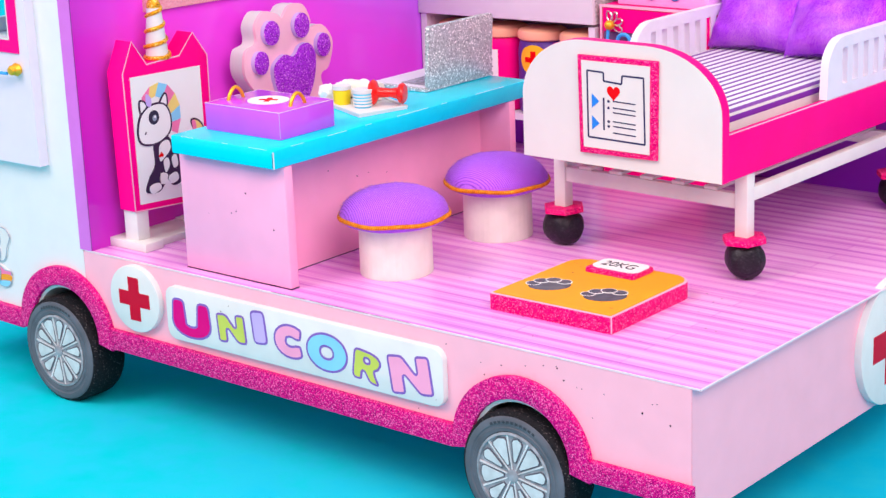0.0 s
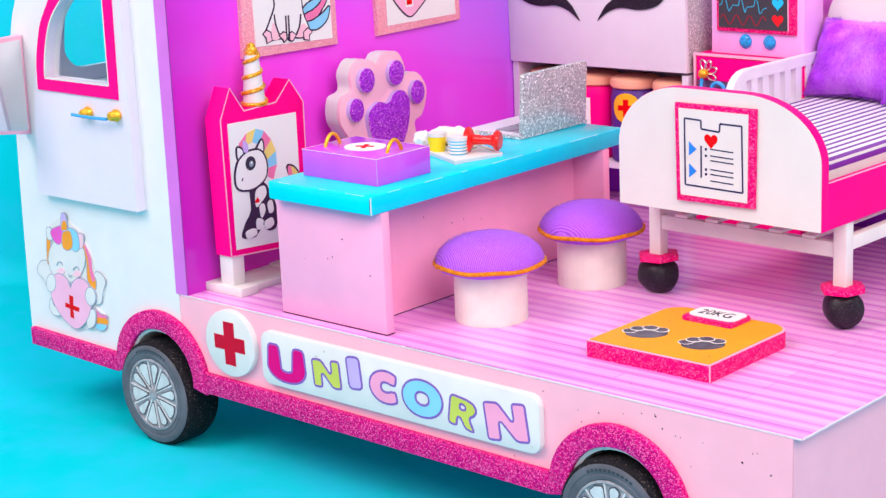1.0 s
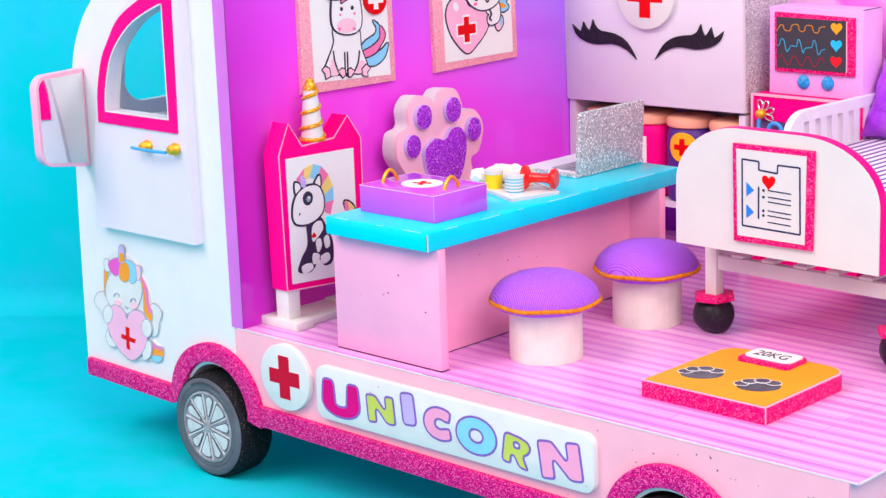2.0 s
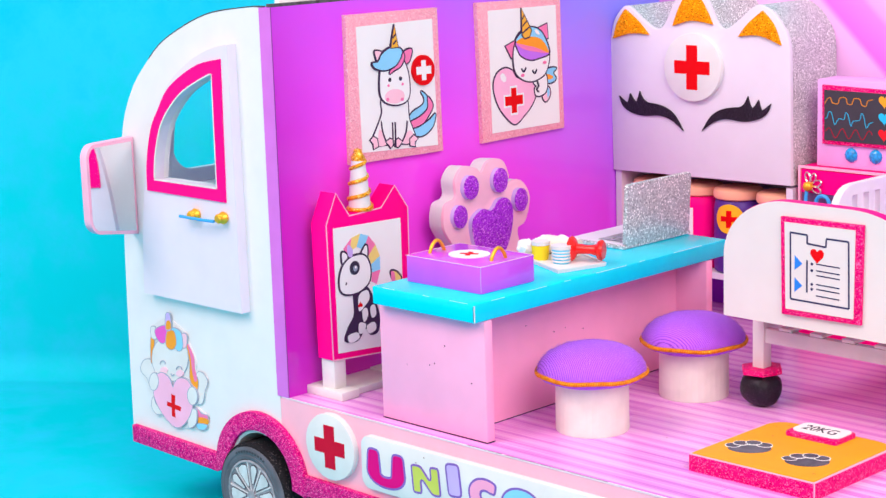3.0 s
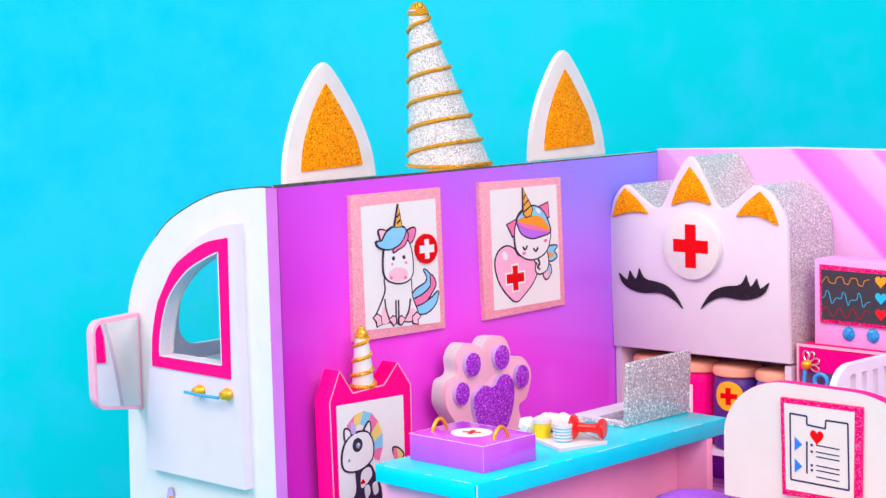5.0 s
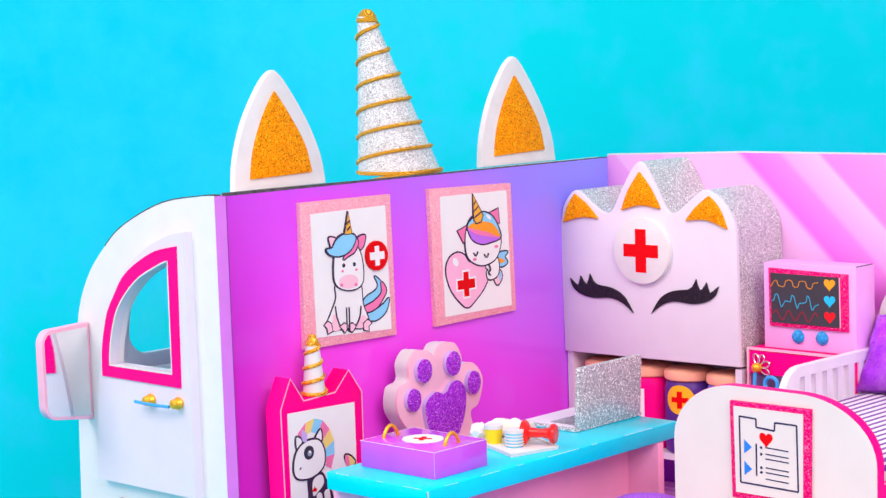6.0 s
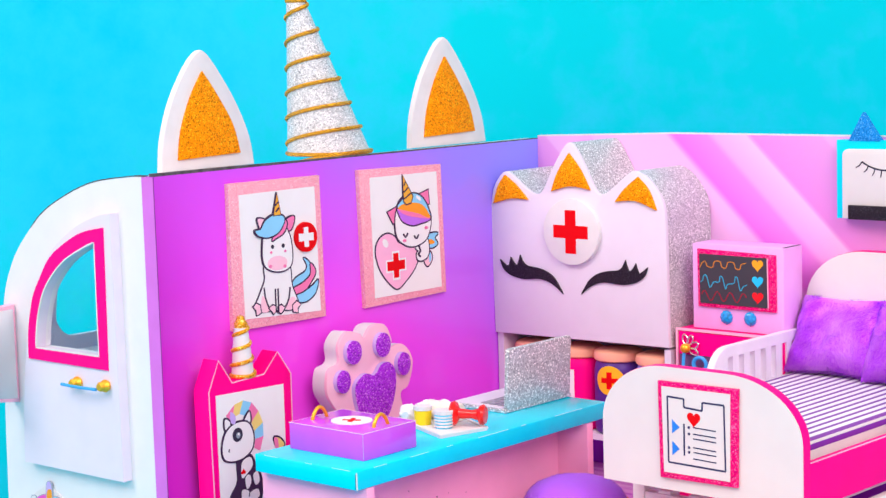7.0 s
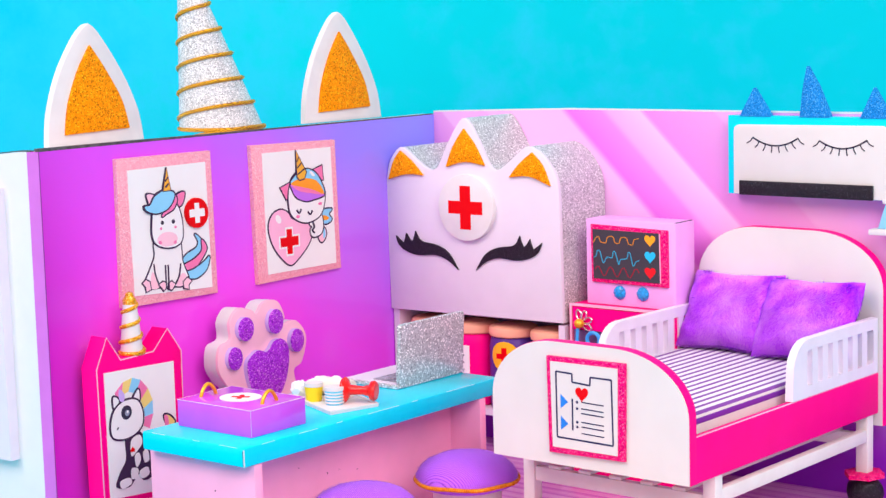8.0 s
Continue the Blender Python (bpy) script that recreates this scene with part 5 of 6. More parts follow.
def push_pin():
    t = thing("push_pin", 8.7, 7.2, 4.83, 0, "glossy red plastic push pin lying in the tray", "push pin", fit=DESKTOP)
    bm = lathe([(0.0, -0.62), (0.40, -0.62), (0.44, -0.55), (0.38, -0.46), (0.18, -0.36), (0.15, 0.1), (0.20, 0.34), (0.33, 0.42), (0.36, 0.52), (0.30, 0.6), (0.0, 0.62)], 0, 0, 0, 28)
    bm.transform(Matrix.Translation((8.72, 7.08, 5.29)) @ Matrix.Scale(1.03, 4) @ Matrix.Rotation(radians(20), 4, "Z") @ Matrix.Rotation(radians(90), 4, "Y"))
    part("head", bm, PUSHRED, t)


push_pin()


def gauze_roll():
    t = thing("gauze_roll", 7.1, 7.6, 4.83, 0, "white gauze roll lying in the tray", "gauze", fit=DESKTOP)
    bm = lathe([(0.0, -0.75), (0.3, -0.75), (0.33, -0.7), (0.33, 0.7), (0.3, 0.75), (0.0, 0.75)], 0, 0, 0, 24)
    bm.transform(Matrix.Translation((7.2, 7.55, 5.17)) @ Matrix.Rotation(radians(2), 4, "Z") @ Matrix.Rotation(radians(90), 4, "Y"))
    part("roll", bm, CREAM, t)
    for i, (x, y) in enumerate(((6.2, 6.75), (6.45, 7.2), (6.3, 7.8), (6.75, 8.1))):
        c = thing("cotton_ball", x, y, 4.83, 0, "white cotton wool ball in the tray", "cotton ball", "cotton balls in the tray", fit=DESKTOP)
        part("wool", ball(x, y, 5.11, 0.36, 0.34, 0.3, 0.35, 3, i), COTTON, c)


gauze_roll()


def laptop():
    t = thing("laptop", 7.1, 11.9, 4.74, 0, "open silver glitter laptop facing the wall", "laptop", fit=laid(-0.65, 0.712, 0.008, 1, 0.917, 0.973))
    part("base", box(5.75, 8.45, 9.62, 13.82, 4.74, 4.88, 0.04), G_FOIL, t, "silver glitter base")
    part("keyboard_deck", box(5.85, 8.25, 9.78, 13.7, 4.88, 4.9), LAV, t, "pale lavender keyboard deck")
    for i in range(3):
        for j in range(9):
            part("key", box(6.95 + 0.38 * i, 7.25 + 0.38 * i, 10.05 + 0.4 * j, 10.37 + 0.4 * j, 4.9, 4.93), RIMGREY, t)
    bm = plate(rounded(9.72, 13.72, 0.0, 2.28, 0.14), WALL(0), 0, 0.16, bevel=0.03)
    bm.transform(Matrix.Translation((8.3, 0, 4.86)) @ Matrix.Rotation(radians(3), 4, "Y"))
    part("screen_lid", bm, G_FOIL, t, "silver glitter screen back")


laptop()


# ---- paw-shaped chair behind the desk ----
def chair():
    t = thing("paw_chair", 2.2, 8.9, 0, 0, "pale pink paw-shaped chair with violet glitter pads", "chair", fit=laid(-0.614, 0.666, 0, 1, 0.915, 0.969))
    part("seat", box(2.0, 4.3, 6.9, 10.9, 2.2, 2.8, 0.1), BLUSH, t, "pink seat")
    for x in (2.3, 3.8):
        for y in (7.2, 10.3):
            part("leg", box(x, x + 0.3, y, y + 0.3, 0.0, 2.2, 0.02), WHITE, t)
    out = spline([(7.3, 2.6), (7.2, 4.3), (6.8, 4.75), (6.38, 5.4), (6.5, 6.22), (7.1, 6.45), (7.1, 7.1), (7.6, 7.58), (8.35, 7.42), (8.62, 7.22), (9.05, 7.62), (9.85, 7.58), (10.25, 6.95), (10.2, 6.65), (10.95, 6.65), (11.5, 5.95),
                  (11.2, 5.0), (10.7, 4.7), (10.95, 3.7), (10.8, 2.6)], 5)
    part("back_foam", plate(grown(out, -0.03), WALL(1.70), 0.0, 0.30), WHITE, t, "layered white foam edge")
    part("back_foam", plate(grown(out, -0.01), WALL(2.015), 0.0, 0.31), WHITE, t, "layered white foam edge")
    part("backrest", plate(out, WALL(2.335), 0.0, 0.135, bevel=0.03), plain("pink foam", (0.93, 0.50, 0.64), 0.55), t, "pale pink paw backrest")
    for u, v, ru, rv in ((7.78, 6.78, 0.46, 0.5), (9.5, 6.84, 0.46, 0.52), (10.72, 5.92, 0.42, 0.5), (7.12, 5.74, 0.42, 0.48)):
        part("pad_foam", plate(ellipse(u, v, ru * 0.92, rv * 0.92, 28), WALL(2.47), 0.0, 0.18), LILAC, t, "lilac foam under the pad")
        part("toe_pad", plate(ellipse(u, v, ru * 0.92, rv * 0.92, 28), WALL(2.65), 0.0, 0.05, bevel=0.02), G_VIOLET, t, "violet glitter toe pad")
    pad = spline([(7.85, 5.55), (8.4, 5.86), (8.85, 5.74), (9.1, 5.84), (9.35, 6.08), (9.8, 6.12), (10.15, 5.75), (10.15, 5.1), (9.85, 4.3), (9.3, 3.75), (8.7, 3.7), (8.1, 4.2), (7.8, 5.0)], 5)
    part("pad_foam", plate(pad, WALL(2.47), 0.0, 0.18), LILAC, t, "lilac foam under the pad")
    part("palm_pad", plate(pad, WALL(2.65), 0.0, 0.05, bevel=0.02), G_VIOLET, t, "violet glitter heart pad")


chair()


# ---- stools ----
def stool(x, y, fabric):
    t = thing("stool", x, y, 0, 0, "round stool with lilac ribbed cushion on a cream ribbed drum", "stool", "stools at the desk", fit=sized(x, y, 0, 10.98, 3.94, 0, 0.957))
    n = 72
    bm = bmesh.new()
    rows = []
    for z, k in ((0.0, 1.0), (0.04, 1.01), (1.9, 1.0)):
        rows.append([bm.verts.new((x + k * 1.24 * (1 + 0.003 * (-1) ** i) * math.cos(2 * math.pi * i / n), y + k * 1.24 * (1 + 0.003 * (-1) ** i) * math.sin(2 * math.pi * i / n), z)) for i in range(n)])
    for a, b in zip(rows, rows[1:]):
        for i in range(n):
            bm.faces.new((a[i], a[(i + 1) % n], b[(i + 1) % n], b[i]))
    bm.faces.new(rows[0])
    bm.faces.new(rows[-1])
    part("drum", bm, CREAM, t, "cream ribbed wooden drum", smooth=0)
    prof = [(0.0, 1.74), (1.5, 1.76), (1.76, 1.86), (1.845, 1.97), (1.86, 2.08), (1.82, 2.24), (1.69, 2.46), (1.43, 2.69), (1.05, 2.85), (0.55, 2.93), (0.0, 2.95)]
    bm = lathe(prof, 0, 0, 0, 56)
    for v in bm.verts:
        v.co *= 1 + 0.012 * noise.noise(v.co * 1.4 + Vector((x, y, 0)))
    bm.transform(Matrix.Translation((x, y, 0)))
    part("cushion", bm, fabric, t, "domed lilac ribbed fabric cushion")
    turns = 150
    for k, yarn in enumerate((COPPER, AMBERTHREAD)):
        pts = []
        for i in range(turns * 8):
            a = 2 * math.pi * i / (turns * 8)
            w = a * turns + math.pi * k
            r = 1.86 + 0.042 * math.cos(w)
            pts.append((x + r * math.cos(a), y + r * math.sin(a), 2.03 + 0.042 * math.sin(w) + 0.02 * math.sin(6 * a)))
        part("braid", tube(pts, 0.043, 5, True), yarn, t, ("copper", "golden orange")[k] + " thread of the braid")
    # fine lint standing off the fabric, shaded like the fabric under it
    rng = random.Random(5)
    pts, tris, normals = [], [], []
    while len(tris) < 3500:
        a, k = rng.uniform(0, 2 * math.pi), rng.uniform(2.5, len(prof) - 1.001)
        i = int(k)
        r0, r1 = Vector(prof[i]), Vector(prof[i + 1])
        q = r0.lerp(r1, k - i)
        if rng.random() > q.x / 1.86:
            continue
        n2 = Vector((r1.y - r0.y, r0.x - r1.x)).normalized()
        n = Vector((n2.x * math.cos(a), n2.x * math.sin(a), n2.y))
        p = Vector((q.x * math.cos(a), q.x * math.sin(a), q.y))
        d = (n + Vector((rng.uniform(-0.9, 0.9), rng.uniform(-0.9, 0.9), rng.uniform(-0.9, 0.9)))).normalized() * rng.uniform(0.03, 0.09)
        w = d.orthogonal().normalized() * 0.005
        b = len(pts)
        w = w if (2 * w).cross(d).dot(n) > 0 else -w
        pts += [tuple(p - w), tuple(p + w), tuple(p + d)]
        tris.append((b, b + 1, b + 2))
        normals += [tuple(n)] * 3
    me = bpy.data.meshes.new("lint")
    me.from_pydata(pts, [], tris)
    hairs = bmesh.new()
    hairs.from_mesh(me)
    bpy.data.meshes.remove(me)
    hairs.transform(Matrix.Scale(0.957, 4))
    ob = new("lint", raw_mesh("lint", hairs, LINT))
    ob.parent = t
    tagged(ob, "fine lilac lint on the cushion")
    ob.data.normals_split_custom_set(normals)
    return t


stool_a = stool(11.25, 4.05, RIB)
copy_thing(stool_a, pose(11.07 * CM, 9.24 * CM, 0, 0, 0, 34))


# ---- weighing scale ----
def scale():
    t = thing("weighing_scale", 18.6, 4.7, 0, 0, "orange paw-print weighing scale edged in hot pink glitter", "scale", fit=laid(0.171, 0.384, 0, 0.968, 0.882, 1))
    o = [(16.4, 2.32), (20.98, 2.32), (20.98, 6.78)] + [(20.98 - 0.8 * (1 - math.cos(radians(a))), 6.78 + 0.74 * math.sin(radians(a))) for a in (15, 30, 45, 60, 75, 90)] + \
        [(17.2 - 0.8 * math.sin(radians(a)), 6.72 + 0.8 * math.cos(radians(a))) for a in (0, 15, 30, 45, 60, 75, 90)]
    part("slab", plate(o, TOP(0), 0.0, 0.5, bevel=0.02), G_HOT, t, "hot pink glitter foam slab")
    part("edge_layer", plate(grown(o, -0.01), TOP(0.5), 0.0, 0.03), HOTEDGE, t)
    part("top_sheet", plate(grown(o, -0.1), TOP(0.53), 0.0, 0.025), AMBER, t, "orange foam top")
    part("corner_seam", box(20.965, 20.995, 2.30, 2.34, 0.02, 0.5), HOTEDGE, t)
    for cx, cy in ((17.5, 4.1), (19.62, 4.1)):
        at = lambda a, b: (cx + 0.755 * a - 0.656 * b, cy + 0.656 * a + 0.755 * b)
        oval = lambda a, b, ra, rb, k: ellipse(*at(a, b), ra, rb, 24, 0.715 + k)
        paw = part("paw_print", plate(oval(0, -0.12, 0.70, 0.54, 0), TOP(0.555), 0.0, 0.012), SLATE, t, "slate grey paw print with white outline")
        part("outline", plate(oval(0, -0.12, 0.69, 0.53, 0), TOP(0.553), 0.0, 0.008), PAPER, paw)
        toes = ((-0.50, 0.17, 0.22, 0.22, 0.6), (0.52, 0.17, 0.24, 0.23, -0.6), (-0.20, 0.38, 0.24, 0.22, 0.15), (0.21, 0.39, 0.24, 0.22, -0.15))
        for i, (a, b, ra, rb, k) in enumerate(toes):
            part("toe_outline", plate(oval(a, b, ra + 0.03, rb + 0.035, k), TOP(0.556), 0.0, 0.014 + 0.006 * i), PAPER, paw)
            part("toe", plate(oval(a, b, ra, rb, k), TOP(0.556), 0.0, 0.017 + 0.006 * i), SLATE, paw)
    part("display_base", plate(rounded(17.62, 19.52, 6.02, 7.34, 0.12), TOP(0.555), 0.0, 0.14, bevel=0.02), G_HOT, t, "hot pink glitter display block")
    card = part("display", plate(rounded(17.69, 19.46, 6.22, 7.34, 0.3), TOP(0.695), 0.0, 0.03), PAPER, t, "white display card reading 20KG")
    part("reading", glyphs("20KG", 17.93, 19.14, 6.52, 7.04, -0.004, TOP(0.725), 0.0, 0.01), INK, card, smooth=0)
    loose_flakes(t, strewn(14, 9, 16.5, 17.5, 4.8, 7.2) + strewn(15, 5, 18.2, 20.6, 3.0, 5.4), TOP(0.556), 0.0)


scale()


# ---- hospital bed, a little askew on the floor ----
BED = (13.46, 7.7, 0, -1.2)
BEDSIZE = Matrix.Diagonal((0.956, 0.886, 0.95, 1))


def bed():
    t = thing("hospital_bed", *BED, "white and hot pink hospital bed on black foam casters", "bed", fit=TRUE)
    W, L = 7.95, 14.0

    def P(name, bm, material, label="", parent=t):
        bm.transform(BEDSIZE)
        return part(name, bm, material, parent, label, local=True)

    def head_shape(z0, zs, zt, inset=0.0):
        arc = lambda cu, cz, ru, rz, a0, a1: [(cu + ru * math.cos(radians(a)), cz + rz * math.sin(radians(a))) for a in (a0 + (a1 - a0) * i / 14 for i in range(15))]
        return [(inset, z0 + inset), ] + arc(2.55, zs, 2.55 - inset, zt - zs - inset, 180, 90) + arc(W - 2.9, zs, 2.9 - inset, zt - zs - inset, 90, 0) + [(W - inset, z0 + inset)]

    for v0, v1, z0, zs, zt, nm in ((0.0, 0.46, 3.61, 5.75, 7.84, "footboard"), (L, L + 0.5, 3.1, 8.25, 10.32, "headboard")):
        dx = -0.15 if nm == "headboard" else 0.0
        f = P(nm, plate(head_shape(z0, zs, zt), lambda u, v, d: (u - dx, v1 - d, v), 0.0, v1 - v0 - 0.03), HOT, "hot pink edged rounded " + nm)
        P("face", plate(head_shape(z0, zs, zt, 0.012), lambda u, v, d: (u - dx, v0 + 0.03 - d, v), 0.0, 0.04), BEDCARD, "white card face", f)
    # chart on the footboard
    chart = P("chart", plate([(2.48, 3.92), (2.42, 7.22), (5.58, 7.26), (5.52, 3.98)], lambda u, v, d: (u + 0.02, -0.01 - d, v + 0.13), 0.0, 0.15, bevel=0.03), G_HOT, "hot pink glitter chart holder")
    P("sheet", plate([(2.66, 4.14), (2.60, 7.06), (5.32, 7.08), (5.28, 4.16)], lambda u, v, d: (u + 0.02, -0.16 - d, v + 0.13), 0.0, 0.03), BEDCARD, "white chart sheet", chart)
    q = lambda u, v, d: (u + 0.06, -0.19 - d, v + 0.15)
    PEN = plain("blue black pen", (0.03, 0.03, 0.10), 0.5)
    for a, b in (((2.82, 4.48), (2.80, 6.72)), ((2.80, 6.72), (3.46, 6.70)), ((3.46, 6.70), (3.46, 6.42)), ((3.46, 6.42), (4.18, 6.38)), ((4.18, 6.38), (4.20, 6.66)), ((4.20, 6.66), (5.04, 6.66)), ((5.04, 6.66), (5.08, 4.46)), ((5.08, 4.46), (2.82, 4.48))):
        P("clipboard_line", stroke([a, b], 0.06, q, -0.01, 0.008), PEN, "", chart)
    P("heart", plate(heart(3.85, 6.02, 0.52, 0.5), q, -0.01, 0.012), RED, "red heart", chart)
    for z in (5.72, 4.98):
        P("arrow", plate([(2.98, z - 0.24), (2.98, z + 0.24), (3.28, z)], q, -0.01, 0.012), plain("blue ink", (0.02, 0.22, 0.75), 0.5), "blue arrow", chart)
    P("bar_line", stroke([(3.46, 4.78), (3.46, 5.86)], 0.06, q, -0.01, 0.01), PEN, "", chart)
    for i, z in enumerate((5.78, 5.56, 5.40, 5.10, 4.94, 4.72)):
        P("text_bar", stroke([(3.82, z), (4.72, z - 0.02)], 0.04, q, -0.01, 0.01), PEN, "", chart)
        if i not in (2, 5):
            P("dot", plate(ellipse(3.65, z - 0.02, 0.05, 0.05, 10), q, -0.01, 0.01), PEN, "", chart)
    # side rails, mattress support and frame
    for u0 in (0.02, W - 0.32):
        r = P("side_rail", box(u0, u0 + 0.3, 0.46, L, 3.6, 5.13, 0.03), HOT, "hot pink card side rail")
        P("rail_edge", box(u0 + 0.21, u0 + 0.285, 0.46, L, 5.122, 5.142), HOTEDGE, "pale worn top edge", r)
    P("bed_deck", box(0.3, W - 0.3, 0.46, L, 4.3, 4.55), CABWHITE)
    for v in (1.82, L - 0.75):
        for u in (-0.04, W - 0.58):
            leg = P("leg", box(u, u + 0.48, v, v + 0.5, 1.4, 3.62, 0.03), WHITEWOOD, "white wooden leg")
            hexa = [(u + 0.24 + 0.75 * math.cos(radians(60 * i + 12)), v + 0.25 + 0.86 * math.sin(radians(60 * i + 12))) for i in range(6)]
            P("collar", plate(hexa, TOP(1.22), 0.0, 0.2, bevel=0.02), G_HOT, "hot pink glitter collar", leg)
            bm = lathe([(0.0, -0.60), (0.34, -0.60), (0.40, -0.57), (0.43, -0.52), (0.54, -0.45), (0.605, -0.26), (0.62, 0.0), (0.605, 0.26), (0.54, 0.45), (0.43, 0.52), (0.40, 0.57), (0.34, 0.60), (0.0, 0.60)], 0, 0, 0, 36, "x")
            for c in bm.verts:
                c.co *= 1 + 0.02 * noise.noise(c.co * 4 + Vector((u, v, 0)))
            bm.transform(BEDSIZE.inverted() @ Matrix.Translation((0.956 * (u + 0.21 + 0.008 * u), 0.886 * (v + 0.25), 0.618)) @ Matrix.Rotation(radians(-8 - 5 * u), 4, "Z"))
            P("caster", bm, G_BLACK, "rough black foam caster wheel", leg)
    for v in (1.9, L - 0.65):
        P("cross_bar", box(0.44, W - 0.58, v, v + 0.32, 2.35, 2.86, 0.02), WHITEWOOD, "white cross bar")
    for u in (0.02, W - 0.42):
        P("long_bar", box(u, u + 0.3, 2.32, L - 0.75, 2.6, 3.06, 0.02), WHITEWOOD, "white long bar")
    for i in range(5):
        u = 1.0 + 1.28 * i
        P("slat", box(u, u + 0.52, 1.92, L - 0.35, 2.864, 2.98, 0.02), WHITEWOOD, "white board lying along the frame")


bed()
BEDM = pose(*BED[:3], 0, 0, BED[3]) @ BEDSIZE
ONBED = Vector((4.0, 7.0, 4.55))


def on_bed(name, label, category, group=""):
    return thing(name, *(BEDM @ ONBED), BED[3], label, category, group, fit=TRUE)


def bed_part(name, bm, material, parent, label=""):
    bm.transform(BEDSIZE @ Matrix.Translation(-ONBED))
    return part(name, bm, material, parent, label, local=True)


def mattress():
    t = on_bed("mattress", "white mattress with thin purple stripes on the bed", "mattress")
    bed_part("cover", box(0.42, 7.16, 0.6, 13.9, 4.56, 5.62, 0.16, 3), STRIPE, t, "white and purple striped cotton")
    bed_part("side_cover", box(7.155, 7.18, 0.7, 13.8, 4.62, 5.54, 0.01), WHITE, t)
    bed_part("side_band", box(7.17, 7.195, 0.65, 13.85, 5.24, 5.44, 0.01), plain("purple cotton", (0.20, 0.03, 0.40), 0.8), t, "purple band along the side")


mattress()


def guard(u0, u1, v0):
    t = on_bed("bed_guard", "white slotted plastic guard rail standing on the bed side", "guard rail", "bed guard rails")
    z0, z1, v1 = 5.16, 7.22, 13.95
    out = [(v0, z0)] + [(v0 + 1.25 - 1.2 * math.cos(radians(a)), z1 - 1.1 + 1.1 * math.sin(radians(a))) for a in range(10, 91, 16)] + [(v1, z1), (v1, z0)]
    sheet = lambda a, b, d: (u0 + d, a, b)
    gap = rounded(v0 + 1.1, v1 - 0.35, z0 + 0.40, z1 - 0.40, 0.12, 3)
    bed_part("frame", plate(out, sheet, 0.0, u1 - u0, [gap]), RAILWHITE, t, "white plastic guard frame")
    v = v0 + 1.5
    while v < v1 - 0.7:
        bed_part("bar", box(u0 + 0.01, u1 - 0.01, v, v + 0.42, z0 + 0.38, z1 - 0.38), RAILWHITE, t)
        v += 0.80


guard(7.62, 7.92, 7.15)
guard(0.05, 0.35, 6.6)


